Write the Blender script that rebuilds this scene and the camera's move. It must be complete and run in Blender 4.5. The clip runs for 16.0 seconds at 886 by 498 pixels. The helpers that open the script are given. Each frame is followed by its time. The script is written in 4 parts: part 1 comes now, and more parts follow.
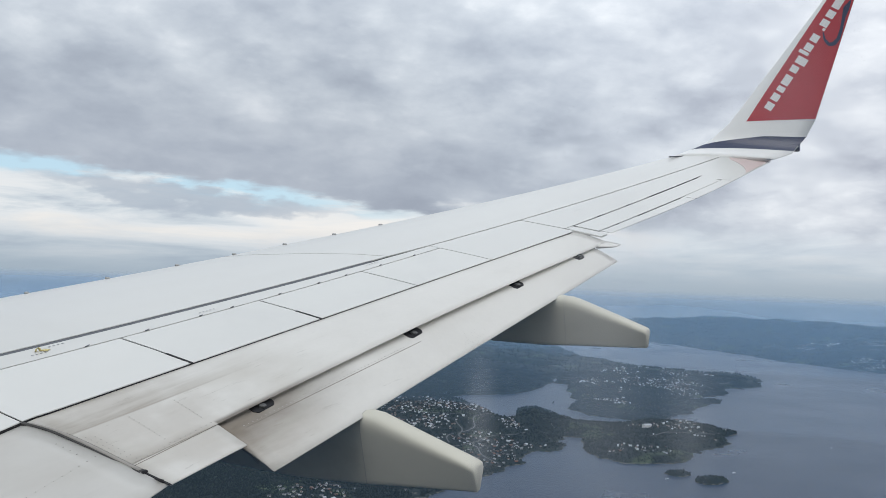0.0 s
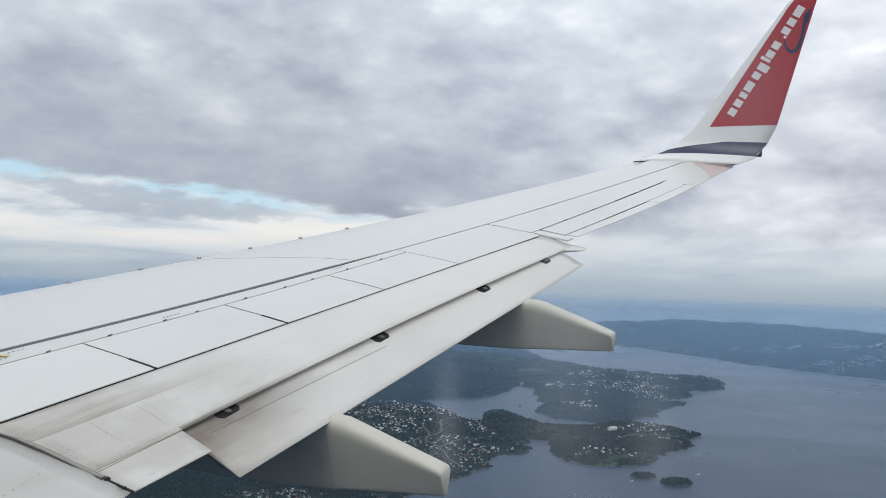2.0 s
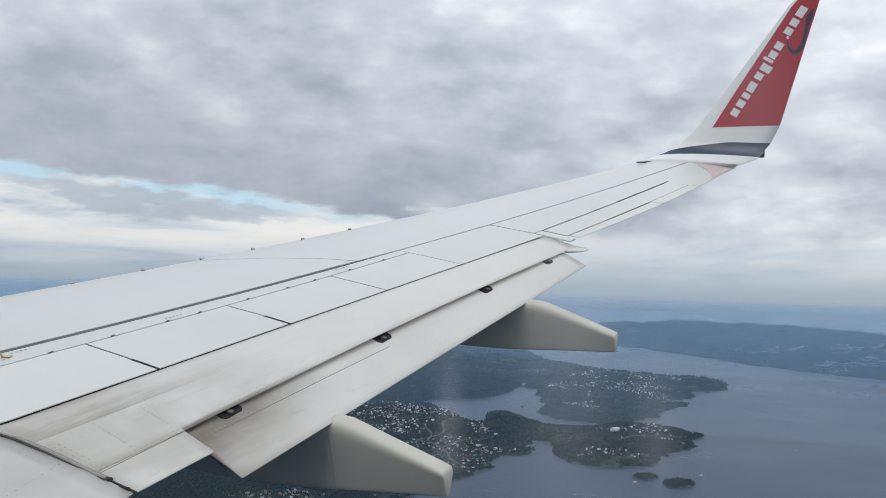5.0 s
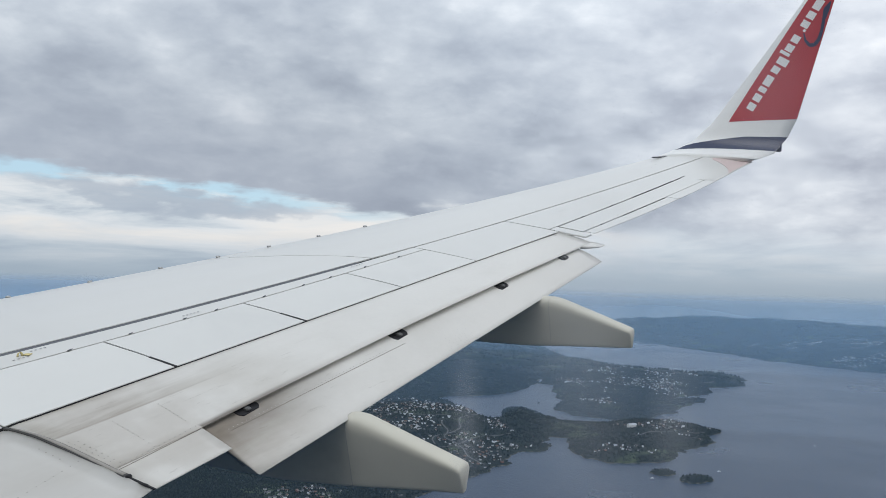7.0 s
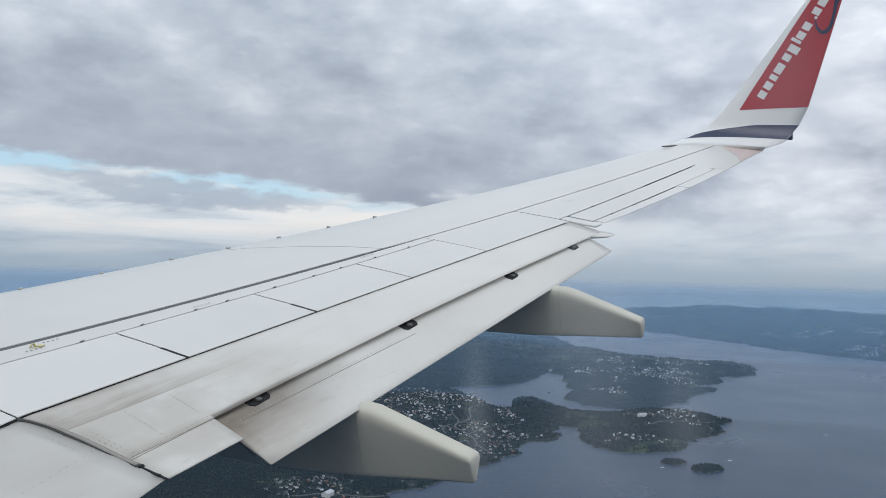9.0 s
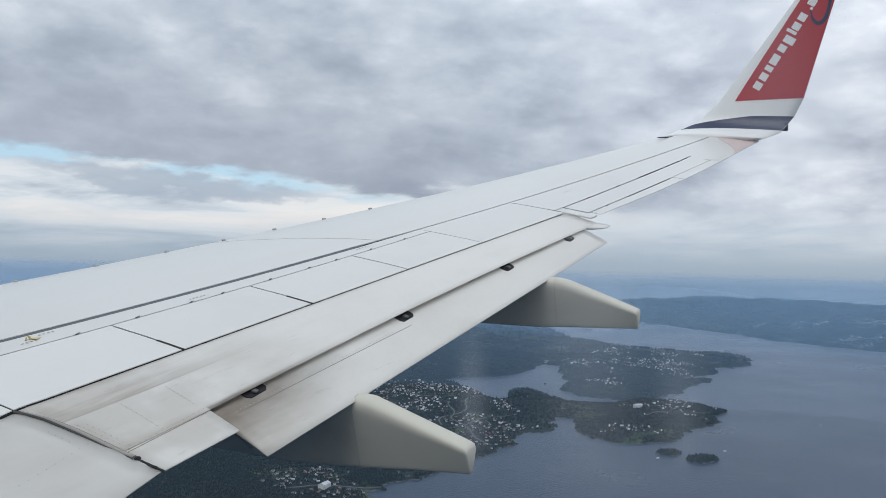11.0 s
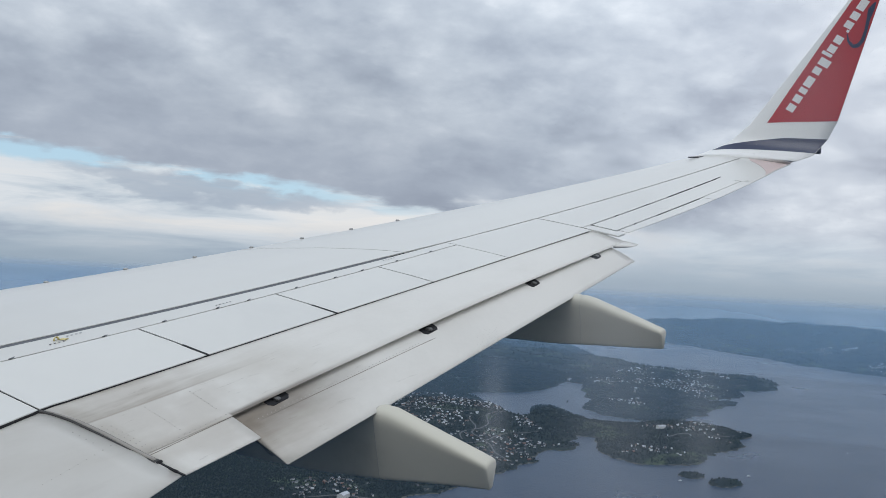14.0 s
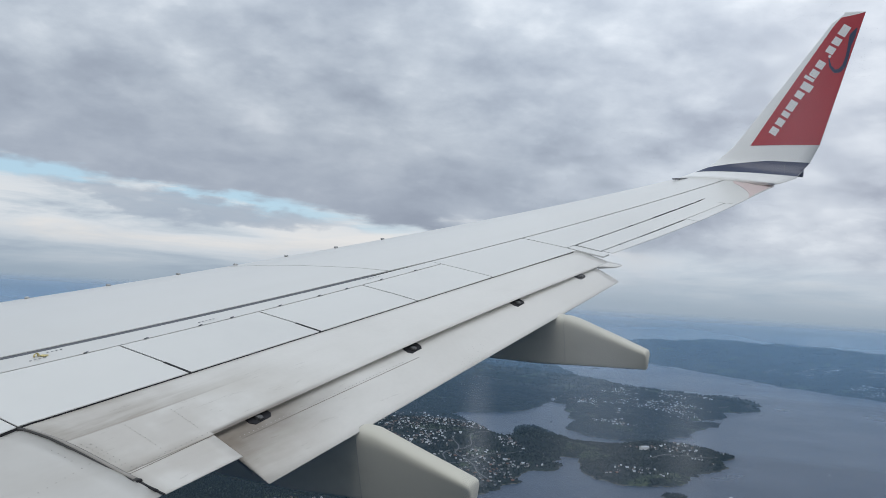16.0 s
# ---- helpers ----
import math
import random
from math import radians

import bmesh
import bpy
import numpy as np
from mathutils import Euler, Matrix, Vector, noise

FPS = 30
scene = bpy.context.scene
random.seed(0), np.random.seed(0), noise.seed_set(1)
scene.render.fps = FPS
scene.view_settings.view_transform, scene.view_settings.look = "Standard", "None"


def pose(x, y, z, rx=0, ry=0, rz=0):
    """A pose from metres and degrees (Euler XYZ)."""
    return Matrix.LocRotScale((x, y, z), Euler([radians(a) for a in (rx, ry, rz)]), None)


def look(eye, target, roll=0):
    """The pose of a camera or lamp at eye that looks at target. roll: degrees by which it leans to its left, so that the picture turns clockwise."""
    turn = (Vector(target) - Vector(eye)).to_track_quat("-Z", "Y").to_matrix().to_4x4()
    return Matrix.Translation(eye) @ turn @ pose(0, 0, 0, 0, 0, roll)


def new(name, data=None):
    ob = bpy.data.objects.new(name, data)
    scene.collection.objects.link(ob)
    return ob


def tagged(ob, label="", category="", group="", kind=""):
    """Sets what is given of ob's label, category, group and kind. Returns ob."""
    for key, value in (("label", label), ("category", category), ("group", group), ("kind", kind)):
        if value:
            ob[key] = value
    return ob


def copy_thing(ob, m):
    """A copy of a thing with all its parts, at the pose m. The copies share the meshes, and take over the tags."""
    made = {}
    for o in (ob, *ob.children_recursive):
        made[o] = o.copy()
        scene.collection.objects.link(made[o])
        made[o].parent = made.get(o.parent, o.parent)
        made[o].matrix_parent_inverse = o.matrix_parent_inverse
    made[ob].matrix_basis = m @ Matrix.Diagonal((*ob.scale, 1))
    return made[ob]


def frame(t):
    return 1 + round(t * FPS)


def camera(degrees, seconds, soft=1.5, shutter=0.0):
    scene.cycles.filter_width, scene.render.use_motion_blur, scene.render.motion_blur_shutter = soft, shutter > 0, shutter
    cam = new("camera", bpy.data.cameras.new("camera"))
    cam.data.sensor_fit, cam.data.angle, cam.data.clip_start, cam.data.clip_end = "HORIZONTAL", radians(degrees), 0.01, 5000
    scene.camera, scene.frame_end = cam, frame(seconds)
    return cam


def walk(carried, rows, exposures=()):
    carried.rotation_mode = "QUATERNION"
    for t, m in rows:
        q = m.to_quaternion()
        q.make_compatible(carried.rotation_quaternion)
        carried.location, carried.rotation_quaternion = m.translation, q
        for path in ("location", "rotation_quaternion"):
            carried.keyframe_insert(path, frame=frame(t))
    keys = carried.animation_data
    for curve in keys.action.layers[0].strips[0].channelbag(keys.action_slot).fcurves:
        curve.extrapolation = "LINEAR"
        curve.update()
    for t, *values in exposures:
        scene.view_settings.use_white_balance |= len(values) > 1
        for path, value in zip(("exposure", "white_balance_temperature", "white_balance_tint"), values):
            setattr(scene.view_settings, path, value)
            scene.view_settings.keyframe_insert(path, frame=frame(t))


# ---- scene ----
# ---- camera and its walk ----
cam = camera(53.0, 16.0, soft=0.6)
walk(cam, [
    (0.0, pose(0, 0, 220, 92.069, -2.071, 0.303)),
    (0.5, pose(0, 0, 220, 91.689, -2.074, 0.143)),
    (1.0, pose(0, 0, 220, 91.931, -1.962, -0.462)),
    (1.5, pose(0, 0, 220, 92.331, -1.916, -1.261)),
    (2.0, pose(0, 0, 220, 92.398, -1.996, -1.824)),
    (2.5, pose(0, 0, 220, 92.761, -1.995, -2.049)),
    (3.0, pose(0, 0, 220, 92.524, -1.982, -1.722)),
    (3.5, pose(0, 0, 220, 92.059, -2.018, -1.488)),
    (6.0, pose(0, 0, 220, 92.641, -1.982, -1.767)),
    (6.5, pose(0, 0, 220, 91.724, -1.894, -0.632)),
    (7.0, pose(0, 0, 220, 92.187, -1.719, -0.673)),
    (7.5, pose(0, 0, 220, 92.034, -1.703, -0.497)),
    (8.0, pose(0, 0, 220, 91.909, -1.786, -0.124)),
    (8.5, pose(0, 0, 220, 91.816, -1.453, -0.303)),
    (9.0, pose(0, 0, 220, 91.542, -1.497, -0.037)),
    (11.5, pose(0, 0, 220, 90.890, -1.437, -0.407)),
    (12.0, pose(0, 0, 220, 90.774, -2.473, -0.095)),
    (12.5, pose(0, 0, 220, 91.200, -3.028, 0.560)),
    (13.0, pose(0, 0, 220, 91.124, -2.777, 0.984)),
    (13.5, pose(0, 0, 220, 91.140, -2.660, 1.684)),
    (14.0, pose(0, 0, 220, 91.811, -3.116, 1.336)),
    (14.5, pose(0, 0, 220, 91.716, -3.345, 0.218)),
    (15.0, pose(0, 0, 220, 92.788, -3.511, 0.111)),
    (15.5, pose(0, 0, 220, 93.243, -3.917, 0.227)),
    (16.0, pose(0, 0, 220, 93.094, -3.594, 0.340)),
], exposures=[(0.0, 0.09, 6500, 10), (3.5, 0.05, 6490, 10), (6.0, 0.02, 6450, 10), (9.0, 0.01, 6350, 10), (11.5, 0.0, 6310, 10), (16.0, -0.09, 6310, 10)])

# ---- world, sun ----
ALT = 220.0
SUN_EL, SUN_ROT = radians(48), radians(205)


class Nodes:
    """Small wrapper for writing node trees as expressions."""

    def __init__(self, tree):
        self.t = tree
        tree.nodes.clear()

    def add(self, kind, ins=None, **props):
        n = self.t.nodes.new(kind)
        for k, v in props.items():
            setattr(n, k, v)
        for k, v in (ins or {}).items():
            if isinstance(v, bpy.types.NodeSocket):
                self.t.links.new(v, n.inputs[k])
            else:
                n.inputs[k].default_value = v
        return n

    def math(self, op, a, b=0.0, c=0.0, clamp=False):
        return self.add("ShaderNodeMath", {0: a, 1: b, 2: c}, operation=op, use_clamp=clamp).outputs[0]

    def step(self, x, lo, hi):
        n = self.add("ShaderNodeMapRange", {0: x, 1: lo, 2: hi, 3: 0.0, 4: 1.0}, interpolation_type="SMOOTHSTEP", clamp=True)
        return n.outputs[0]

    def noise(self, vec, scale, detail=4.0, rough=0.55, distort=0.0):
        n = self.add("ShaderNodeTexNoise", {"Scale": scale, "Detail": detail, "Roughness": rough, "Distortion": distort})
        if vec is not None:
            self.t.links.new(vec, n.inputs["Vector"])
        return n.outputs["Fac"]

    def mix(self, fac, a, b, blend="MIX"):
        n = self.add("ShaderNodeMix", data_type="RGBA", blend_type=blend)
        for key, v in ((0, fac), (6, a), (7, b)):
            if isinstance(v, bpy.types.NodeSocket):
                self.t.links.new(v, n.inputs[key])
            else:
                n.inputs[key].default_value = v if key == 0 else (*v, 1.0)[:4]
        return n.outputs[2]

    def ramp(self, fac, stops):
        n = self.add("ShaderNodeValToRGB", {0: fac})
        el = n.color_ramp.elements
        while len(el) < len(stops):
            el.new(0.5)
        for e, (pos, col) in zip(el, stops):
            e.position, e.color = pos, (*col, 1.0)
        return n.outputs[0]


def build_world():
    world = bpy.data.worlds.new("overcast_sky")
    scene.world = world
    world.use_nodes = True
    n = Nodes(world.node_tree)
    d = n.add("ShaderNodeTexCoord").outputs["Generated"]
    s = n.add("ShaderNodeSeparateXYZ", {0: d})
    x, y, z = s.outputs
    zc = n.math("MAXIMUM", z, 0.0)
    # the cloud deck: lumps wider than high, closing up towards the horizon
    den = n.math("ADD", zc, 0.30)
    deck = n.add("ShaderNodeCombineXYZ", {0: n.math("DIVIDE", x, den), 1: n.math("DIVIDE", y, den), 2: n.math("MULTIPLY", z, 1.0)}).outputs[0]
    big = n.noise(deck, 0.85, 3.0, 0.5, 0.2)
    mid = n.noise(deck, 3.1, 4.0, 0.5, 0.0)
    fine = n.noise(n.add("ShaderNodeMapping", {"Vector": d, "Scale": (1, 1, 1.7)}).outputs[0], 13.0, 6.0, 0.56, 0.0)
    wobble = n.mix(0.16, deck, n.add("ShaderNodeTexNoise", {"Vector": deck, "Scale": 5.0, "Detail": 5.0, "Roughness": 0.6}).outputs["Color"])
    lobe = n.add("ShaderNodeTexVoronoi", {"Vector": wobble, "Scale": 7.5, "Smoothness": 0.7, "Detail": 2.0, "Roughness": 0.5}, feature="SMOOTH_F1").outputs["Distance"]
    lobe = n.math("MULTIPLY_ADD", lobe, -1.0, 1.13)
    mid = n.math("ADD", n.math("MULTIPLY", mid, 0.72), n.math("MULTIPLY", lobe, 0.30))
    lump = n.math("ADD", n.math("MULTIPLY", big, 0.38), n.math("ADD", n.math("MULTIPLY", mid, 0.40), n.math("MULTIPLY", fine, 0.22)))
    grey = n.ramp(lump, [(0.35, (0.30, 0.335, 0.405)), (0.45, (0.425, 0.47, 0.54)), (0.54, (0.56, 0.605, 0.665)), (0.64, (0.78, 0.81, 0.85))])
    up = n.math("MULTIPLY_ADD", z, 1.05, 0.80)
    up = n.math("ADD", up, n.math("MULTIPLY", n.step(x, -0.15, 0.5), 0.40))
    warm = n.step(x, 0.0, 0.5)
    upc = n.add("ShaderNodeCombineXYZ", {0: n.math("MULTIPLY", up, n.math("MULTIPLY_ADD", warm, 0.045, 0.99)), 1: up, 2: n.math("MULTIPLY", up, n.math("MULTIPLY_ADD", warm, -0.035, 1.0))}).outputs[0]
    grey = n.mix(1.0, grey, upc, "MULTIPLY")
    # the clear strip and bright far clouds under the deck's edge
    side = n.math("DIVIDE", x, n.math("MAXIMUM", y, 0.2))
    flat = n.add("ShaderNodeCombineXYZ", {0: n.math("MULTIPLY", side, 2.2), 1: n.math("MULTIPLY", z, 17.0), 2: 3.7}).outputs[0]
    streak = n.noise(flat, 1.5, 6.0, 0.55, 0.5)
    streak2 = n.noise(flat, 3.4, 5.0, 0.6, 0.3)
    bright = n.ramp(streak, [(0.34, (0.40, 0.45, 0.53)), (0.43, (0.58, 0.64, 0.69)), (0.52, (0.74, 0.77, 0.79)), (0.64, (0.84, 0.82, 0.79))])
    sky = n.add("ShaderNodeTexSky", sky_type="NISHITA", sun_disc=False, sun_elevation=SUN_EL, sun_rotation=SUN_ROT)
    blue = n.mix(0.7, n.mix(1.0, sky.outputs[0], (0.12, 0.12, 0.12), "MULTIPLY"), (0.52, 0.73, 0.87))
    edge = n.math("MULTIPLY_ADD", side, -0.060, 0.084)
    edge = n.math("ADD", edge, n.math("ADD", n.math("MULTIPLY_ADD", streak, 0.035, -0.0175), n.math("MULTIPLY_ADD", mid, 0.05, -0.026)))
    below = n.math("SUBTRACT", edge, z)
    left = n.step(side, 0.02, -0.22)
    clear = n.math("MULTIPLY", n.step(below, 0.023, 0.011), left)
    clear = n.math("MULTIPLY", clear, n.step(streak2, 0.62, 0.46))
    low = n.mix(clear, bright, blue)
    # the deck's underside is deepest grey along its edge
    under = n.math("MULTIPLY", n.step(below, -0.13, -0.01), n.step(side, 0.25, -0.1))
    grey = n.mix(n.math("MULTIPLY", under, 0.5), grey, (0.395, 0.44, 0.52))
    # a thin dark cloud bar hanging in the clear strip
    bx = n.math("DIVIDE", n.math("ADD", side, 0.30), 0.17)
    bz = n.math("DIVIDE", n.math("ADD", n.math("SUBTRACT", below, 0.018), n.math("MULTIPLY_ADD", fine, 0.03, -0.015)), 0.0100)
    bar = n.math("ADD", n.math("MULTIPLY", bx, bx), n.math("MULTIPLY", bz, bz))
    low = n.mix(n.math("MULTIPLY", n.step(bar, 1.7, 0.2), 0.85), low, n.mix(streak2, (0.34, 0.41, 0.50), (0.50, 0.55, 0.61)))
    right = n.step(side, -0.1, 0.35)
    low = n.mix(n.math("MULTIPLY", right, 0.42), low, (0.55, 0.635, 0.72))
    haze_top = n.math("MULTIPLY_ADD", streak2, 0.05, 0.036)
    hazy = n.step(z, haze_top, -0.012)
    low = n.mix(n.math("MULTIPLY", hazy, 0.97), low, (0.335, 0.41, 0.485))
    soft = n.math("MULTIPLY_ADD", right, 0.05, 0.010)
    over = n.step(n.math("DIVIDE", below, soft), 0.5, -0.5)
    col = n.mix(over, low, grey)
    col = n.mix(n.step(z, -0.002, -0.03), col, (0.12, 0.135, 0.15))
    bg = n.add("ShaderNodeBackground", {"Color": col, "Strength": 1.0})
    n.add("ShaderNodeOutputWorld", {0: bg.outputs[0]})


build_world()
sun = new("sun", bpy.data.lights.new("sun", "SUN"))
sun.data.energy, sun.data.angle, sun.data.color = 0.6, radians(30), (1.0, 0.96, 0.9)
sun.matrix_world = look((0, 0, 400), (math.sin(SUN_ROT) * -60, math.cos(SUN_ROT) * -60, 400 - 60 * math.tan(SUN_EL)))


# ---- materials ----
def surface(name, base, rough=0.5, metal=0.0, stain=None, stain_at=(0.5, 0.7), stain_size=3.0, grain=0.0, grain_size=60.0,
            bump=0.0, bump_size=40.0, stretch=(1, 1, 1), amount=1.0, random_tint=0.0, spec=0.5):
    m = bpy.data.materials.new(name)
    m.use_nodes = True
    n = Nodes(m.node_tree)
    pos = n.add("ShaderNodeTexCoord").outputs["Object"]
    vec = n.add("ShaderNodeMapping", {"Vector": pos, "Scale": stretch}).outputs[0]
    col = n.mix(0.0, base, base)
    if grain:
        g = n.noise(pos, grain_size, 5.0, 0.6)
        k = n.math("MULTIPLY_ADD", g, 2 * grain, 1 - grain)
        col = n.mix(1.0, col, n.add("ShaderNodeCombineXYZ", {0: k, 1: k, 2: k}).outputs[0], "MULTIPLY")
    if stain:
        f = n.step(n.noise(vec, stain_size, 6.0, 0.6, 0.4), *stain_at)
        col = n.mix(n.math("MULTIPLY", f, amount), col, stain)
    if random_tint:
        r = n.add("ShaderNodeObjectInfo").outputs["Random"]
        k = n.math("MULTIPLY_ADD", r, 2 * random_tint, 1 - random_tint)
        col = n.mix(1.0, col, n.add("ShaderNodeCombineXYZ", {0: k, 1: k, 2: k}).outputs[0], "MULTIPLY")
    ins = {"Base Color": col, "Roughness": rough, "Metallic": metal, "Specular IOR Level": spec}
    if bump:
        b = n.add("ShaderNodeBump", {"Height": n.noise(pos, bump_size, 4.0), "Strength": bump, "Distance": 0.01})
        ins["Normal"] = b.outputs[0]
    bsdf = n.add("ShaderNodeBsdfPrincipled", ins)
    n.add("ShaderNodeOutputMaterial", {0: bsdf.outputs[0]})
    return m


WING_WHITE = surface("wing_white_paint", (0.63, 0.625, 0.588), 0.28, stain=(0.57, 0.56, 0.52), stain_at=(0.5, 0.8), stain_size=0.5, stretch=(0.4, 1, 1), grain=0.02, grain_size=3.0, amount=0.6)
SPOILER_WHITE = surface("spoiler_white_paint", (0.65, 0.645, 0.605), 0.28, stain=(0.57, 0.565, 0.535), stain_at=(0.52, 0.8), stain_size=0.7, grain=0.02, grain_size=4.0, amount=0.5, random_tint=0.015)


def flap_material():
    """Warm white paint with grime streaks, heavier towards the inboard end that the wheels and engine foul."""
    m = bpy.data.materials.new("flap_warm_white_paint")
    m.use_nodes = True
    n = Nodes(m.node_tree)
    pos = n.add("ShaderNodeTexCoord").outputs["Object"]
    y = n.add("ShaderNodeSeparateXYZ", {0: pos}).outputs[1]
    x = n.add("ShaderNodeSeparateXYZ", {0: pos}).outputs[0]
    aft_of = n.math("SUBTRACT", x, n.math("MULTIPLY", y, 0.21))     # across the flap; streaks run along it
    def lengthwise(across, along):
        return n.add("ShaderNodeCombineXYZ", {0: n.math("MULTIPLY", aft_of, across), 1: n.math("MULTIPLY", y, along)}).outputs[0]
    turned, spots, drawn = lengthwise(2.4, 0.8), lengthwise(2.6, 0.55), lengthwise(5.0, 0.7)
    col = n.mix(n.step(n.noise(pos, 0.9, 5.0, 0.6), 0.35, 0.7), (0.66, 0.64, 0.59), (0.61, 0.59, 0.54))
    g = n.math("MULTIPLY_ADD", n.noise(pos, 30.0, 4.0), 0.06, 0.97)
    col = n.mix(1.0, col, n.add("ShaderNodeCombineXYZ", {0: g, 1: g, 2: g}).outputs[0], "MULTIPLY")
    near = n.math("MULTIPLY_ADD", n.step(y, 9.0, 6.2), 0.9, 0.12)
    film = n.math("MULTIPLY", n.step(n.noise(turned, 1.1, 4.0, 0.5, 0.1), 0.40, 0.78), near)
    col = n.mix(n.math("MULTIPLY", film, 0.40), col, (0.40, 0.365, 0.305))
    blot = n.math("MULTIPLY", n.step(n.noise(spots, 2.6, 5.0, 0.6, 0.15), 0.56, 0.80), near)
    col = n.mix(n.math("MULTIPLY", blot, 0.16), col, (0.25, 0.22, 0.18))
    # oily film just behind the spoilers' edge, thickest inboard, drawn out along the span
    front = n.math("SUBTRACT", x, n.math("MULTIPLY_ADD", y, 0.232, 5.68))
    patchy = n.math("MULTIPLY_ADD", n.step(n.noise(drawn, 1.6, 6.0, 0.6, 0.2), 0.34, 0.70), 0.7, 0.3)
    inboard = n.math("MULTIPLY", n.step(y, 7.7, 5.9), n.step(y, 5.71, 5.74))
    band = n.math("MULTIPLY", n.step(front, 0.385, 0.35), n.math("MULTIPLY_ADD", n.step(front, 0.10, 0.34), 0.5, 0.5))
    oily = n.math("MULTIPLY", n.math("MULTIPLY", band, inboard), patchy)
    col = n.mix(n.math("MULTIPLY", oily, 0.9), col, (0.30, 0.265, 0.215))
    crease = n.math("MULTIPLY", n.step(n.math("ABSOLUTE", n.math("SUBTRACT", front, 0.362)), 0.016, 0.003), n.math("MULTIPLY", inboard, patchy))
    col = n.mix(n.math("MULTIPLY", crease, 0.6), col, (0.22, 0.19, 0.155))
    # a few dark smudges and fine scratches
    smudge = n.math("MULTIPLY", n.step(n.noise(drawn, 4.2, 7.0, 0.68, 0.3), 0.60, 0.74), n.math("MULTIPLY", n.step(y, 9.5, 6.0), n.step(y, 5.70, 5.76)))
    col = n.mix(n.math("MULTIPLY", smudge, 0.5), col, (0.20, 0.18, 0.15))
    # exhaust film and painted shade behind the slot between the two flaps
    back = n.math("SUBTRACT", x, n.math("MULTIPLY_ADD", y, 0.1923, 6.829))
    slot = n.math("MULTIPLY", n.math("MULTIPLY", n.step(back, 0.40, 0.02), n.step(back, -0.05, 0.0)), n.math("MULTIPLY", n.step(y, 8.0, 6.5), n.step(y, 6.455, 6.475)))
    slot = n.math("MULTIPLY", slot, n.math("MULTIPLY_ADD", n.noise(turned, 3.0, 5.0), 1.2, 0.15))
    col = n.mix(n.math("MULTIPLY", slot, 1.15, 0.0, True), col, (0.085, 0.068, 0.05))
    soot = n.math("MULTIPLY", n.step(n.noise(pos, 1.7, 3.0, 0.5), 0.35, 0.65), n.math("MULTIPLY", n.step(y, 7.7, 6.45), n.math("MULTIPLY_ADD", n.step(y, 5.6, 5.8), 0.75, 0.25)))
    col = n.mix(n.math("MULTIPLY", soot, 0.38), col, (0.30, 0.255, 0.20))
    # brown film on the inboard end of the aft flap
    brown = n.math("MULTIPLY", n.math("MULTIPLY", n.step(back, 0.0, 0.03), n.step(back, 0.75, 0.1)), n.math("MULTIPLY", n.step(y, 7.5, 6.4), n.step(y, 6.44, 6.46)))
    brown = n.math("MULTIPLY", brown, n.math("MULTIPLY_ADD", n.noise(drawn, 2.2, 5.0, 0.6), 1.1, 0.25))
    col = n.mix(n.math("MULTIPLY", brown, 0.8, 0.0, True), col, (0.22, 0.175, 0.125))
    # the inboard flap's dimmer lighting is put into the colour as a greyer mix
    col = n.mix(n.math("MULTIPLY", n.step(y, 5.74, 5.70), 0.55), col, (0.44, 0.425, 0.39))
    bsdf = n.add("ShaderNodeBsdfPrincipled", {"Base Color": col, "Roughness": n.math("MULTIPLY_ADD", film, 0.2, 0.32)})
    n.add("ShaderNodeOutputMaterial", {0: bsdf.outputs[0]})
    return m


FLAP_PAINT = flap_material()
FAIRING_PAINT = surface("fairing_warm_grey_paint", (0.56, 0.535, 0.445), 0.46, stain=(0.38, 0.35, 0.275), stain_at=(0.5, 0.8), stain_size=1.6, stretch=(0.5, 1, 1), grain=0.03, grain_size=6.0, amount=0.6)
DARK_SEAL = surface("dark_grey_sealant", (0.085, 0.088, 0.10), 0.7, grain=0.25, grain_size=12.0)
JOINT_GREY = surface("weathered_grey_sealant", (0.10, 0.105, 0.115), 0.65, grain=0.25, grain_size=9.0)
SEAL_CORE = surface("worn_seal_strip", (0.29, 0.27, 0.235), 0.5, grain=0.2, grain_size=25.0)
BLACK_GAP = surface("black_cavity", (0.014, 0.014, 0.016), 0.8)
RUBBER = surface("grey_rubber_seal", (0.055, 0.053, 0.05), 0.6, grain=0.2, grain_size=18.0)
METAL = surface("worn_aluminium", (0.42, 0.42, 0.41), 0.45, 0.7, grain=0.15, grain_size=25.0)
ROLLER = surface("dull_grey_steel", (0.10, 0.10, 0.098), 0.5, 0.3, grain=0.2, grain_size=40.0)
SEAM_PAINT = surface("seam_filler", (0.44, 0.42, 0.37), 0.6, grain=0.1, grain_size=20.0)
GREY_LINE = surface("dirty_seam_line", (0.24, 0.215, 0.18), 0.7, grain=0.2, grain_size=20.0)
RIVET = surface("weathered_rivet", (0.40, 0.38, 0.34), 0.6, grain=0.2, grain_size=60.0)
WINGLET_WHITE = surface("winglet_white_paint", (0.80, 0.795, 0.765), 0.35, stain=(0.66, 0.66, 0.64), stain_at=(0.5, 0.8), stain_size=1.0, grain=0.02, grain_size=4.0, amount=0.5)
RED = surface("red_livery_paint", (0.40, 0.030, 0.042), 0.4, stain=(0.42, 0.06, 0.075), stain_at=(0.5, 0.85), stain_size=1.2, grain=0.05, grain_size=4.0, amount=0.4)
NAVY = surface("navy_livery_paint", (0.030, 0.040, 0.085), 0.3, grain=0.1, grain_size=5.0)
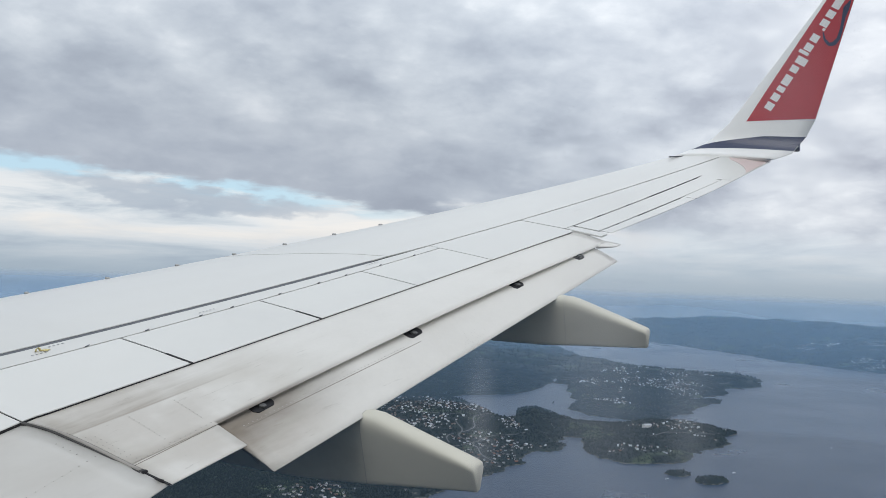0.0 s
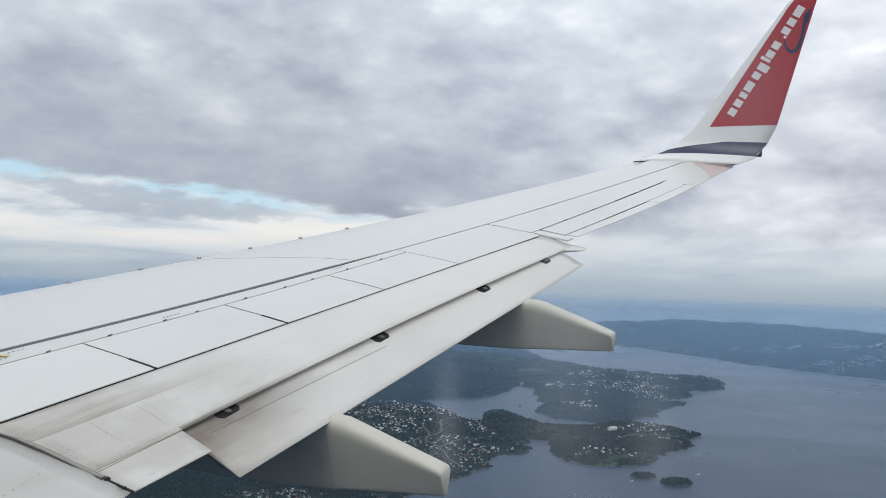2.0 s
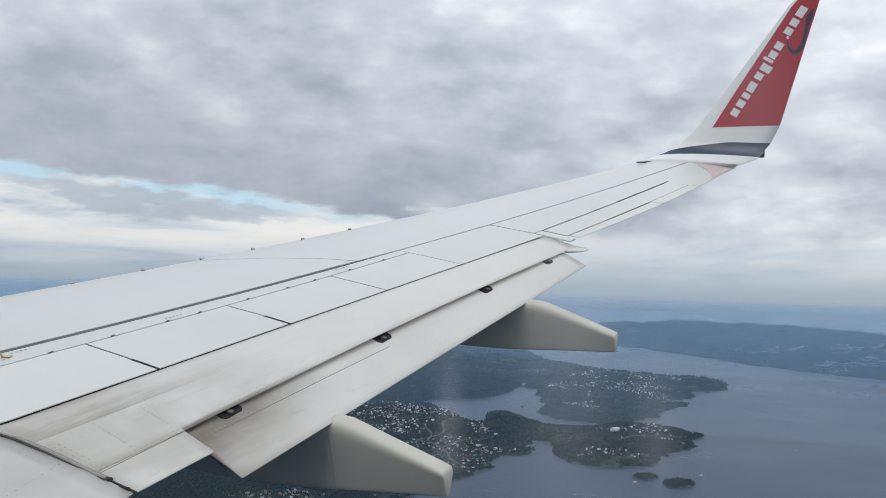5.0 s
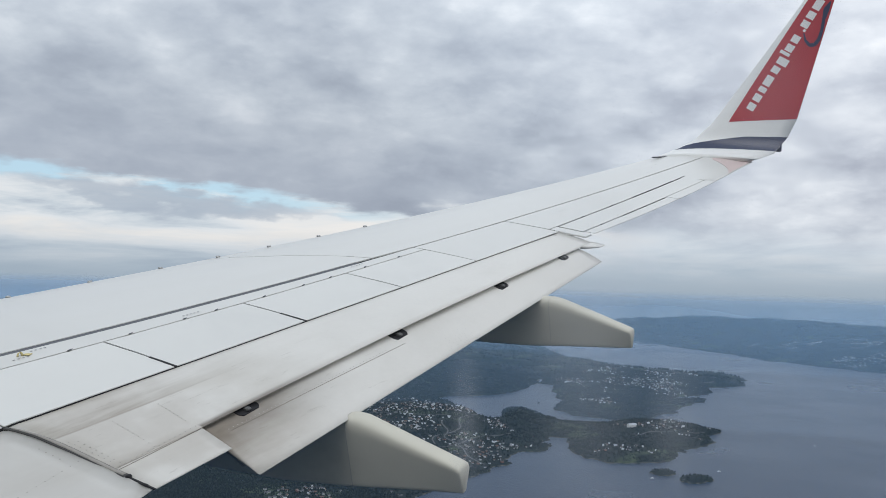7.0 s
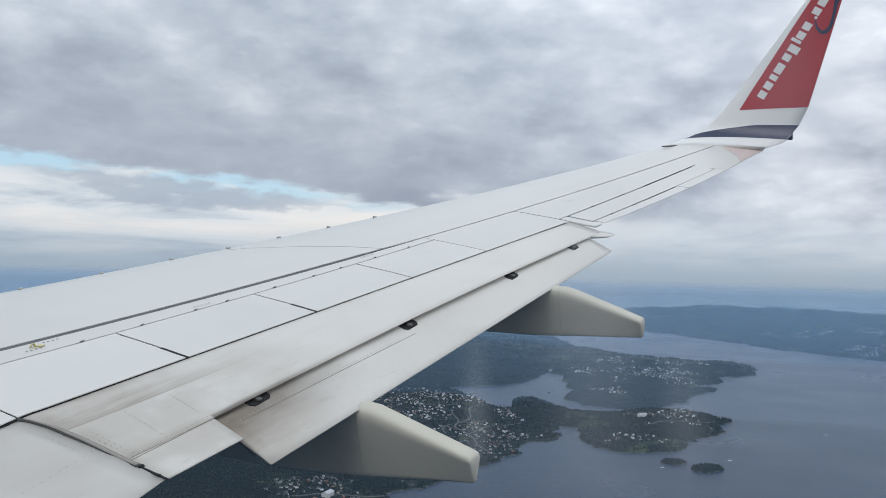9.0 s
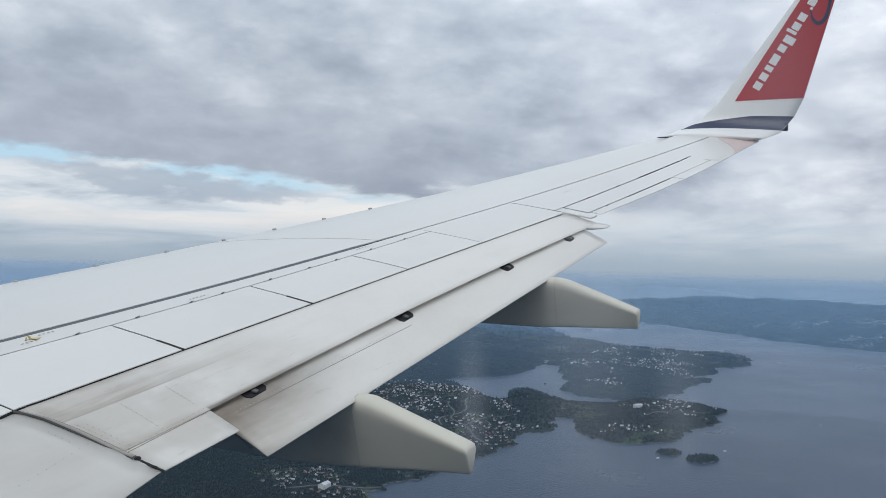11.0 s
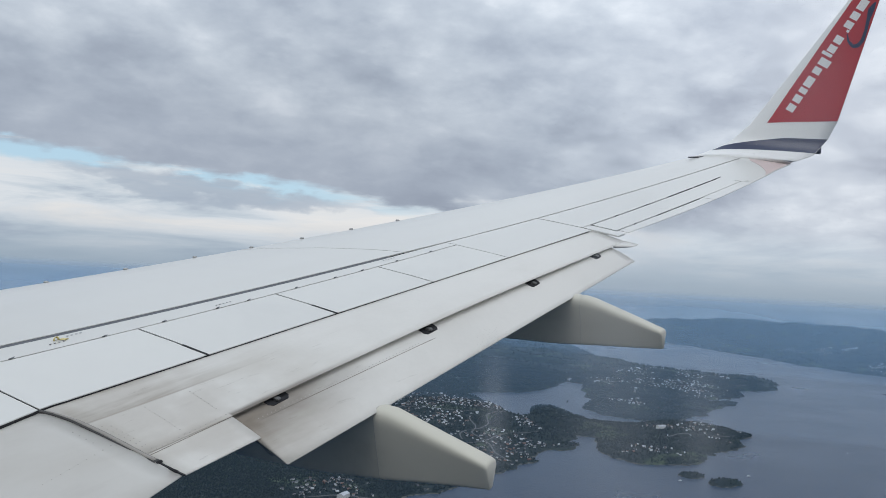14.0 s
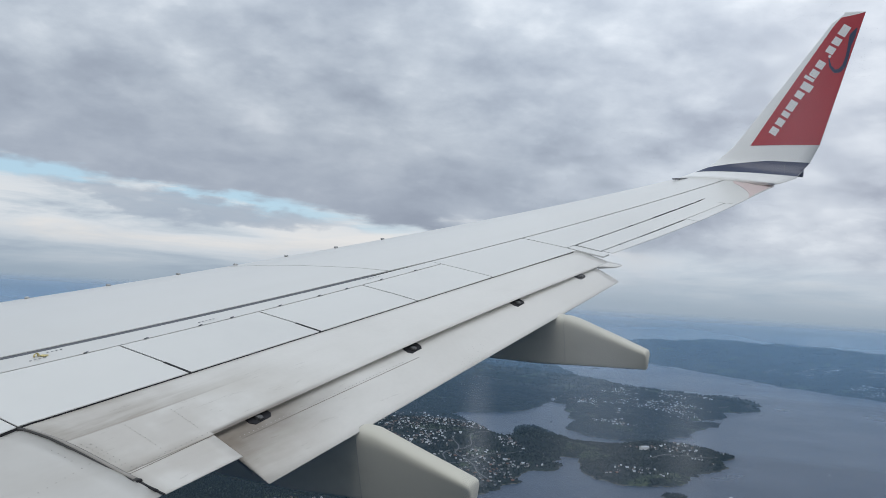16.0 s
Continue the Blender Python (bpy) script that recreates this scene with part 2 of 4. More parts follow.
LETTER_WHITE = surface("white_marking_paint", (0.74, 0.72, 0.70), 0.4, grain=0.03, grain_size=20.0)
FADED_RED = surface("faded_reddish_panel_paint", (0.60, 0.49, 0.46), 0.5, grain=0.05, grain_size=6.0)
YELLOW = surface("yellow_painted_metal", (0.68, 0.58, 0.27), 0.45, grain=0.1, grain_size=60.0)
GREY_MARK = surface("faint_grey_stencil", (0.44, 0.45, 0.46), 0.6, grain=0.1, grain_size=80.0)


# ---- mesh helpers ----
def mesh_object(name, verts, faces, material, smooth=True, parent=None, label=""):
    me = bpy.data.meshes.new(name)
    me.from_pydata([tuple(v) for v in verts], [], faces)
    me.materials.append(material)
    me.polygons.foreach_set("use_smooth", [smooth] * len(me.polygons))
    me.update()
    bm = bmesh.new()
    bm.from_mesh(me)
    bmesh.ops.recalc_face_normals(bm, faces=bm.faces)
    bm.to_mesh(me)
    bm.free()
    ob = new(name, me)
    if parent:
        ob.parent = parent
    if label:
        tagged(ob, label)
    return ob


def part(name, vf, material, parent, label="", smooth=True):
    return mesh_object(name, vf[0], vf[1], material, smooth, parent, label)


def join(*lots):
    verts, faces = [], []
    for v, f in lots:
        k = len(verts)
        verts += list(v)
        faces += [tuple(i + k for i in q) for q in f]
    return verts, faces


def slab(fn, nu, nv, thick, lip=0.0):
    """A plate over the grid fn(u, v), thick metres deep; its rim has edges of its own, rounded off by lip."""
    top = [fn(i / nu, j / nv) for i in range(nu + 1) for j in range(nv + 1)]
    w = nv + 1
    grid = [(i * w + j, (i + 1) * w + j, (i + 1) * w + j + 1, i * w + j + 1) for i in range(nu) for j in range(nv)]
    low = [(x, y, z - thick) for x, y, z in top]
    rim = [i * w for i in range(nu)] + [nu * w + j for j in range(nv)] + [i * w + nv for i in range(nu, 0, -1)] + [j for j in range(nv, 0, -1)]
    k = len(top)
    verts = top + low + [top[i] for i in rim] + [low[i] for i in rim]
    faces = grid + [tuple(i + k for i in reversed(q)) for q in grid]
    m = len(rim)
    faces += [(2 * k + i, 2 * k + (i + 1) % m, 2 * k + m + (i + 1) % m, 2 * k + m + i) for i in range(m)]
    return verts, faces


def loft(rings, closed_ends=True):
    """A skin through rings of equally many points."""
    m = len(rings[0])
    verts = [p for r in rings for p in r]
    faces = [(a * m + i, a * m + (i + 1) % m, (a + 1) * m + (i + 1) % m, (a + 1) * m + i) for a in range(len(rings) - 1) for i in range(m)]
    if closed_ends:
        faces += [tuple(range(m)), tuple(range(len(verts) - 1, len(verts) - m - 1, -1))]
    return verts, faces


def box(c, sx, sy, sz, turn=0.0, bevel=0.0):
    """A box with its edges bevelled, as vertices and faces."""
    bm = bmesh.new()
    bmesh.ops.create_cube(bm, size=1.0, matrix=Matrix.Translation(c) @ Matrix.Rotation(turn, 4, "Z") @ Matrix.Diagonal((sx, sy, sz, 1)))
    if bevel:
        bmesh.ops.bevel(bm, geom=bm.edges[:], offset=bevel, segments=2, affect="EDGES")
    bm.verts.index_update()
    out = [tuple(v.co) for v in bm.verts], [tuple(v.index for v in f.verts) for f in bm.faces]
    bm.free()
    return out


def lerp(a, b, t):
    return a + (b - a) * t


# ---- the wing: x aft, y outboard from the aircraft's centre line, z up ----
wing = new("aircraft_wing")
tagged(wing, "white swept airliner wing with extended flaps and red winglet, in flight", "aircraft wing")
wing.matrix_world = pose(-11.8119, 4.8338, 217.8618, 10.719, 2.5931, -27.7278)


def x_lead(s):
    return 0.521 * s


def x_trail(s):
    return 7.5 - 0.15 * s / 5.8 if s < 5.8 else 7.35 + (x_lead(17.16) + 1.55 - 7.35) * (s - 5.8) / 11.36


def x_edge(s):      # the aileron's trailing edge stands a little aft of the straight line
    return x_trail(s) + (0.06 * math.sin(math.pi * (s - 12.3) / 4.0) if 12.3 < s < 16.3 else 0.0)


def z_chord(s):
    return s * math.tan(radians(2.798)) + 0.839 * (max(s - 3, 0) / 14) ** 2


CAMBER = ((0, .03, .1, .2, .35, .5, .65, .8, 1), (0, .022, .04, .052, .058, .055, .044, .027, 0))
BELLY = ((0, .03, .1, .2, .35, .5, .65, .8, 1), (0, .02, .036, .05, .056, .048, .03, .014, 0.004))


def z_top(x, s):
    c = x_trail(s) - x_lead(s)
    fr = min(max((x - x_lead(s)) / c, 0), 1)
    return z_chord(s) + c * (float(np.interp(fr, *CAMBER)) - 0.02 * (fr - .3))


def z_belly(x, s):
    c = x_trail(s) - x_lead(s)
    fr = min(max((x - x_lead(s)) / c, 0), 1)
    return z_chord(s) - c * (float(np.interp(fr, *BELLY)) + 0.02 * (fr - .3))


def x_dark(s):      # the sealed joint along the span
    return 5.937 + .3458 * (s - 6.257) if s < 10.184 else 7.295 + .3574 * (s - 10.184)


def x_hinge(s):     # the spoilers' hinge line
    return 6.17 + .3165 * (s - 6.07)


def x_rear(s):      # the spoilers' trailing edge
    return 7.008 + .224 * (s - 5.722) + .0075 * (s - 5.722) ** 2 if s > 5.722 else 7.006


def x_aileron(s):
    return 8.683 + .2916 * (s - 12.36)


def x_tab(s):
    return 9.045 + .284 * (s - 12.397)


def s_joint(x):     # the curved joint between the two forward skins
    return float(np.interp(x, (4.9, 5.37, 5.76, 6.1, 6.47, 6.98, 7.3), (9.56, 9.60, 9.67, 9.77, 9.905, 10.085, 10.184)))


def skin(name, s0, s1, xa, xb, material, label="", nu=30, nv=10, gap=0.006, lift=0.0, thick=0.02, parent=None):
    """A skin panel on the wing's upper side between the spans s0, s1 (numbers or functions of the chord) and the lines xa, xb."""
    def fn(u, v):
        a = s0 if not callable(s0) else s0(v)
        b = s1 if not callable(s1) else s1(v)
        s = lerp(a + gap, b - gap, u)
        x = lerp(xa(s) + gap, xb(s) - gap, v)
        return x, s, z_top(x, s) + lift
    return part(name, slab(fn, nu, nv, thick), material, parent or wing, label)


# the dark inner box that shows in the joints
def box_ring(s):
    c = x_trail(s) - x_lead(s)
    fr_end = (x_rear(s) - 0.06 - x_lead(s)) / c if s < 12.2 else 0.93
    fr = [0.01, .03, .1, .2, .35, .5, .65, .75, fr_end]
    top = [(x_lead(s) + f * c, s, z_top(x_lead(s) + f * c, s) - 0.024) for f in fr]
    low = [(x_lead(s) + f * c, s, z_belly(x_lead(s) + f * c, s)) for f in fr]
    return top + low[::-1]


part("wing_box", loft([box_ring(s) for s in np.linspace(1.9, 16.8, 60)]), DARK_SEAL, wing, "dark structure seen in the joints")


def nose(s_of, s_end, u, v):
    """The forward skin, wrapped round the leading edge up to the dark joint."""
    a = -0.12 + 1.12 * v
    def at(s):
        w = 0.036 if s < 9.9 else lerp(0.030, 0.012, min(1, (s - 9.9) / 1.0))
        end = x_dark(s) - w - x_lead(s)
        x = x_lead(s) + abs(a) ** 1.5 * end
        return x, z_top(x, s) if a > 0 else z_belly(x, s)
    return at


def nose_patch(sa, sb, nu, nv=44):
    def fn(u, v):
        s = lerp(sa, sb, u)
        for _ in range(3):
            x, z = nose(None, None, u, v)(s)
            lo = s_joint(x) + 0.008 if sa > 9 else sa
            hi = s_joint(x) - 0.008 if sb < 12 else sb
            s = lerp(lo, hi, u)
        x, z = nose(None, None, u, v)(s)
        return x, s, z
    return slab(fn, nu, nv, 0.012)


part("forward_skin", nose_patch(1.9, 10.0, 60), WING_WHITE, wing, "smooth light grey-white forward wing skin")
part("forward_skin", nose_patch(9.6, 16.8, 60), WING_WHITE, wing, "smooth light grey-white forward wing skin")
part("spar_panel", slab(lambda u, v: (lambda s: (lambda x: (x, s, z_top(x, s)))(lerp(x_dark(s) + (0.036 if s < 9.9 else lerp(0.030, 0.012, min(1, (s - 9.9)))), x_hinge(s) - 0.008, v)))(lerp(1.9, 10.73, u)), 50, 4, 0.02), WING_WHITE, wing)
part("joint_seal", slab(lambda u, v: (lambda s: (lambda x: (x, s, z_top(x, s) - 0.006))(x_dark(s) + lerp(-0.034, 0.034, v)))(lerp(1.9, 9.95, u)), 40, 1, 0.012), JOINT_GREY, wing, "grey sealant filling the long spanwise joint")
SEAMS = (5.63, 7.02, 8.37, 9.605, 10.735)
skin("inner_spoiler", 1.9, SEAMS[0], x_hinge, x_rear, SPOILER_WHITE, "pale grey fixed panel", gap=0.008, thick=0.007)
for a, b in zip(SEAMS, SEAMS[1:]):
    skin("spoiler", a, b, x_hinge, x_rear, SPOILER_WHITE, "closed pale grey spoiler panel", gap=0.009, nu=14, thick=0.007)
for seam in SEAMS[1:3]:
    part("seam_gap", slab(lambda u, v: (lambda x: (x, seam + lerp(-0.013, 0.013, v), z_top(x, seam) + 0.002))(lerp(x_rear(seam) - 0.30, x_rear(seam) - 0.004, u)), 6, 1, 0.006), BLACK_GAP, wing, smooth=False)
skin("fixed_panel", SEAMS[-1], 12.2, lambda s: x_dark(s) + 0.008, x_rear, WING_WHITE, gap=0.006, nu=14, thick=0.007)
skin("outer_panel", 12.21, 16.85, lambda s: x_dark(s) + 0.008, lambda s: x_aileron(s) if s < 15.43 else min(x_aileron(s) + (s - 15.43) * 9, x_edge(s)), WING_WHITE, gap=0.006, nu=60, thick=0.008)
aileron = skin("aileron", 12.37, 15.47, x_aileron, x_tab, WING_WHITE, "narrow white aileron with a dark hinge gap", gap=0.018, nu=30)
skin("aileron_tab", 12.40, 14.38, x_tab, x_edge, WING_WHITE, gap=0.007, nu=16, nv=4, parent=aileron, thick=0.006)
skin("aileron_edge", 14.385, 15.58, lambda s: x_tab(s) - 0.012, x_edge, WING_WHITE, gap=0.004, nu=10, nv=4, parent=aileron, thick=0.006)
skin("corner_panel", 12.21, 12.36, x_aileron, x_trail, WING_WHITE, gap=0.01, nu=4, nv=4)
for a, b in ((12.9, 12.96), (13.55, 13.63), (14.10, 14.72), (14.78, 15.18), (15.24, 15.50)):
    part("hinge_gap", slab(lambda u, v: (lambda s: (lambda x: (x, s, z_top(x, s) + 0.002))(x_aileron(s) + lerp(-0.007, 0.007, v)))(lerp(a, b, u)), 6, 1, 0.012), BLACK_GAP, aileron, smooth=False)
for a, b in ((12.75, 12.80), (13.25, 13.60), (13.66, 14.30)):
    part("hinge_gap", slab(lambda u, v: (lambda s: (lambda x: (x, s, z_top(x, s) + 0.002))(x_tab(s) + lerp(-0.006, 0.006, v)))(lerp(a, b, u)), 6, 1, 0.012), BLACK_GAP, aileron, smooth=False)
skin("tip_patch", lambda v: lerp(16.62, 15.98, v), lambda v: lerp(16.88, 16.98, v * .7), lambda s: lerp(9.98, 9.72, (s - 16.13) / .72), lambda s: x_edge(s) - 0.02, FADED_RED, "faded reddish patch near the wing tip", lift=0.005, nu=8, nv=8, thick=0.004)


# black strip painted as the overhang's shadow between spoilers and flap
part("spoiler_seal", slab(lambda u, v: (lambda s: (lambda x: (x, s, z_top(x, s) - 0.009))(x_rear(s) + lerp(-0.06, -0.007, v)))(lerp(3.0, 12.15, u)), 60, 2, 0.05), BLACK_GAP, wing, "black strip painted as the shadow under the spoilers' edge")

# ---- flaps ----
def z_flap(x, s):
    return 0.2614 - ((x - 7.0083) * 0.16762 - (s - 5.7215) * 0.14601) / 0.97498


def z_aft(x, s):
    return 0.1290 - ((x - 8.0837) * 0.36794 - (s - 6.4722) * 0.17731) / 0.91279


def x_b(s):         # trailing edge of the main flap
    return 8.084 + (s - 6.472) * 0.1923


def x_c(s):         # trailing edge of the aft flap
    return 8.607 + (s - 6.458) * 0.1439


def front_step(s):
    """Lifts the flap's front so that it stays about 25 mm under the spoilers' edge."""
    return z_top(x_rear(s), s) - 0.023 - 0.16 * bow(s) - z_flap(x_rear(s), max(s, 4.0))


def bow(s):
    """The flap bends up a little along its span under the air load."""
    return 0.04 * math.sin(math.pi * min(max((s - 6.47) / 5.5, 0), 1))


def aft_lift(s):
    return 0.02 + 0.6 * bow(s)


def z_flap_top(x, s):
    c = min(max((x - x_rear(s) + 0.12) / (x_b(s) - x_rear(s) + 0.12), 0), 1)
    return z_flap(x, s) + 0.015 * math.sin(math.pi * c) + (1 - c) * front_step(s) + c * bow(s)


def z_aft_top(x, s):
    c = min(max((x - x_b(s) + 0.12) / (x_c(s) - x_b(s) + 0.12), 0), 1)
    return z_aft(x, s) + 0.012 * math.sin(math.pi * c) + aft_lift(s) * (1 - c)


def flap_plate(sa, sb, xa, xb, zf, nu, nv, bulge=0.015, tail=0.006, body=0.10, meet=0.0, lift=lambda s: 0.0):
    """A flap: rounded nose, slight camber, thin trailing edge."""
    rings = []
    for i in range(nu + 1):
        s0, s1 = sa, sb
        ring = []
        cs = [0, .04, .1, .2, .35, .5, .65, .8, .9, 1.0]
        for c in cs:
            s = lerp(s0(c), s1(c), i / nu)
            x = lerp(xa(s), xb(s), c)
            nose_drop = 0.5 * body * max(0, 1 - c / 0.08) ** 2
            ring.append((x, s, zf(x, s) + bulge * math.sin(math.pi * c) - nose_drop + meet * ((1 - c) * front_step(s) + c * bow(s)) + lift(s) * (1 - c)))
        for c in cs[::-1]:
            s = lerp(s0(c), s1(c), i / nu)
            x = lerp(xa(s), xb(s), c)
            t = tail + body * (1 - c) ** 0.8 * min(1, (c / 0.06) ** 0.5 if c < 0.06 else 1)
            nose_drop = 0.5 * body * max(0, 1 - c / 0.08) ** 2
            ring.append((x, s, zf(x, s) - t - nose_drop * 0.4 + meet * ((1 - c) * front_step(s) + c * bow(s)) + lift(s) * (1 - c)))
        rings.append(ring)
    return loft(rings)


def con(v):
    return lambda c: v


def s_seam(x):      # the joint between the inboard and the outboard flap
    return float(np.interp(x, (6.85, 6.93, 7.08, 7.26, 7.53, 8.07, 8.35), (5.56, 5.615, 5.67, 5.702, 5.717, 5.732, 5.735)))


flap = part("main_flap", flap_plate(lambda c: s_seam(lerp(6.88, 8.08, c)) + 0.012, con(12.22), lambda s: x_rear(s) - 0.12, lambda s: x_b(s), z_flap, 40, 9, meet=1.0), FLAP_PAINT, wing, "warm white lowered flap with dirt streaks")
part("flap_ear", flap_plate(con(5.735), lambda c: lerp(6.462, 6.375, c), lambda s: x_b(s) - 0.02, lambda s: 8.325 + (s - 5.725) * .172, z_flap, 6, 9, bulge=0.0, tail=0.006, body=0.05), FLAP_PAINT, flap)
part("flap_ear", flap_plate(lambda c: lerp(11.98, 12.12, c), con(12.24), lambda s: x_b(s) - 0.02, lambda s: 9.33 + (s - 12.1) * .2, z_flap, 4, 9, bulge=0.0, tail=0.006, body=0.03), FLAP_PAINT, flap)
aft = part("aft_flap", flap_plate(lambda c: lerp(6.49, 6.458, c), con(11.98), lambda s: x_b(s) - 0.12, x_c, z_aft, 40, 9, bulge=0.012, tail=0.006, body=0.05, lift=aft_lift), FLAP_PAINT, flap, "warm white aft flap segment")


inner = part("inboard_flap", flap_plate(con(1.9), lambda c: s_seam(lerp(6.9, 8.315, c)) - 0.012, lambda s: 6.9, lambda s: 8.315, lambda x, s: z_flap(x, max(s, 4.0)), 20, 9, meet=1.0), FLAP_PAINT, wing, "warm white inboard flap")


def seal_ring(x):
    s = s_seam(x)
    w = lerp(0.012, 0.027, min(1, (x - 6.93) / 0.5))
    z = max(z_flap_top(x, s + 0.02), z_flap(x, s)) + 0.004
    return [(x, s - w, z - 0.03), (x, s - w, z + 0.002), (x, s - w * 0.5, z + 0.006), (x, s + w * 0.5, z + 0.006), (x, s + w, z + 0.002), (x, s + w, z - 0.03)]


part("flap_seal", loft([seal_ring(x) for x in np.linspace(6.95, 8.08, 24)]), RUBBER, inner, "grey rubber seal strip between the flaps")
part("seal_core", loft([[(x, s_seam(x) + w, max(z_flap_top(x, s_seam(x) + 0.02), z_flap(x, s_seam(x))) + 0.004 + h) for w, h in ((-0.017 * k, 0.004), (-0.016 * k, 0.009), (0.016 * k, 0.009), (0.017 * k, 0.004))] for x, k in zip(np.linspace(7.05, 8.06, 22), np.minimum(1, np.linspace(0.35, 1.9, 22)))]), SEAL_CORE, inner, "worn brownish grey face of the seal strip")
part("seal_end", box((8.095, 5.735, z_flap(8.095, 5.735) + 0.008), 0.03, 0.045, 0.022, 0.1, 0.006), BLACK_GAP, inner)
part("flap_gap", box((7.62, 5.728, z_flap(7.62, 5.728) - 0.12), 1.30, 0.02, 0.05), BLACK_GAP, inner)


# track openings between the main and the aft flap
for s_mid, length in ((6.93, 0.23), (8.70, 0.21), (10.36, 0.19), (11.62, 0.17)):
    x0 = x_b(s_mid)
    k = length / 0.21
    outline = [(x0 + dx + 0.19 * ds * k, s_mid - 0.05 + ds * k) for dx, ds in ((-.07, -.09), (-.07, .10), (-.005, .10), (.022, .075), (.030, -.065), (.0, -.09))]
    lid = [(x, s, z_aft_top(x, s) + 0.006) for x, s in outline]
    pocket = part("track_opening", loft([[(x, s, z - 0.03) for x, s, z in lid], lid]), BLACK_GAP, aft, "dark flap track opening", smooth=False)
    rings = [[(x0 - 0.012 + r * math.cos(a), s_mid - 0.055 + d, z_aft_top(x0, s_mid) + 0.002 + 0.55 * r * math.sin(a)) for a in np.linspace(0, 2 * math.pi, 16, endpoint=False)] for d, r in ((-0.026, 0.022), (-0.018, 0.034), (0.018, 0.034), (0.026, 0.022))]
    part("roller", loft(rings), ROLLER, pocket, "dull grey metal roller", smooth=False)


# ---- flap track fairings ----
SECTION = ((0, -1), (.10, -1), (.18, -.985), (.24, -.94), (.30, -.84), (.48, -.46), (.68, -.05), (.86, .33), (.95, .53), (.99, .65), (.985, .75), (.93, .84), (.83, .905), (.68, .948), (.5, .976), (.25, .995), (0, 1))


def fairing(s_mid, stations, half):
    """stations: (x, top, bottom, width factor)."""
    rings = []
    for x, top, bot, k in stations:
        ring = [(x, s_mid + half * k * w, (top + bot) / 2 + (top - bot) / 2 * h) for w, h in SECTION]
        ring += [(x, s_mid - half * k * w, (top + bot) / 2 + (top - bot) / 2 * h) for w, h in SECTION[-2:0:-1]]
        rings.append(ring)
    return loft(rings)


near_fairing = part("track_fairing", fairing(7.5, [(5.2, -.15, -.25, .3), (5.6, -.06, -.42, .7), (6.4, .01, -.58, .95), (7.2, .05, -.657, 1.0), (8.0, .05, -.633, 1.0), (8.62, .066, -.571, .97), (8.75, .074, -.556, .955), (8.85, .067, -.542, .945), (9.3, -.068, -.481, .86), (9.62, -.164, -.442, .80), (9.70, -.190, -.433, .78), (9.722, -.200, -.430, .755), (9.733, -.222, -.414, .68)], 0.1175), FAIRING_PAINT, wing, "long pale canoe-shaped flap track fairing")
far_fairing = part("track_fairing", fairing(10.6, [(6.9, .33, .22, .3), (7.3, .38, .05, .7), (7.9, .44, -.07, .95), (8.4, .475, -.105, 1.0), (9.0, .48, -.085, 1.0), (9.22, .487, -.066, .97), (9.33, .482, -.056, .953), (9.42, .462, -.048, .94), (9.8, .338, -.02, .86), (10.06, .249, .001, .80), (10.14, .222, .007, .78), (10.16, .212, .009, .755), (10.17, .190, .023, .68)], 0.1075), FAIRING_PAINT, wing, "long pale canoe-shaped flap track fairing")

for body, s_mid, half, at in ((near_fairing, 7.5, 0.1175, (8.72, .0725, -.5595, .9585)), (far_fairing, 10.6, 0.1075, (9.28, .4845, -.0609, .961))):
    x, top, bot, k = at
    edge = [[(x + d, s_mid + half * k * 1.006 * w * sg, (top + bot) / 2 + (top - bot) / 2 * 1.006 * h) for sg, w, h in [(1, *q) for q in SECTION] + [(-1, *q) for q in SECTION[-2:0:-1]]] for d in (-0.004, 0.004)]
    part("seam", loft(edge), SEAM_PAINT, body, "thin panel seam round the fairing")

# ---- winglet ----
TH0, TH1, RAD, S0, Z0 = radians(9), radians(80), 0.50, 16.72, 1.665
ARC = RAD * (TH1 - TH0)


def blade(l):
    """Point (s, z) and the slope of the winglet's middle line at the length l."""
    th = TH0 + min(l, ARC) / RAD
    s = S0 + RAD * (math.sin(th) - math.sin(TH0))
    z = Z0 + RAD * (math.cos(TH0) - math.cos(th))
    if l > ARC:
        s, z = s + (l - ARC) * math.cos(TH1), z + (l - ARC) * math.sin(TH1)
    return s, z, th


LENGTHS = np.linspace(0, 3.4, 400)
HEIGHTS = np.array([blade(l)[1] for l in LENGTHS])


def length_at(z):
    return float(np.interp(z, HEIGHTS, LENGTHS))


WL_LEAD = ((1.66, 1.74, 1.80, 1.87, 1.98, 2.25, 3.2, 4.0, 4.28, 4.37), (8.80, 8.97, 9.10, 9.24, 9.41, 9.68, 10.34, 10.88, 11.06, 11.20))
WL_TRAIL = ((1.66, 1.75, 2.0, 2.3, 4.40), (10.46, 10.70, 10.88, 11.01, 11.51))


def blade_point(z, c, out):
    """On the winglet at the height z and the chord fraction c, out metres off its middle line towards the cabin."""
    s, zz, th = blade(length_at(z))
    x = lerp(float(np.interp(z, *WL_LEAD)), float(np.interp(z, *WL_TRAIL)), c)
    return x, s - out * math.sin(th), zz + out * math.cos(th)


def blade_half(z, c):
    chord = float(np.interp(z, *WL_TRAIL)) - float(np.interp(z, *WL_LEAD))
    return chord * 0.042 * (1.0 * math.sqrt(max(c, 0)) * (1 - c) * 2.6) + 0.003


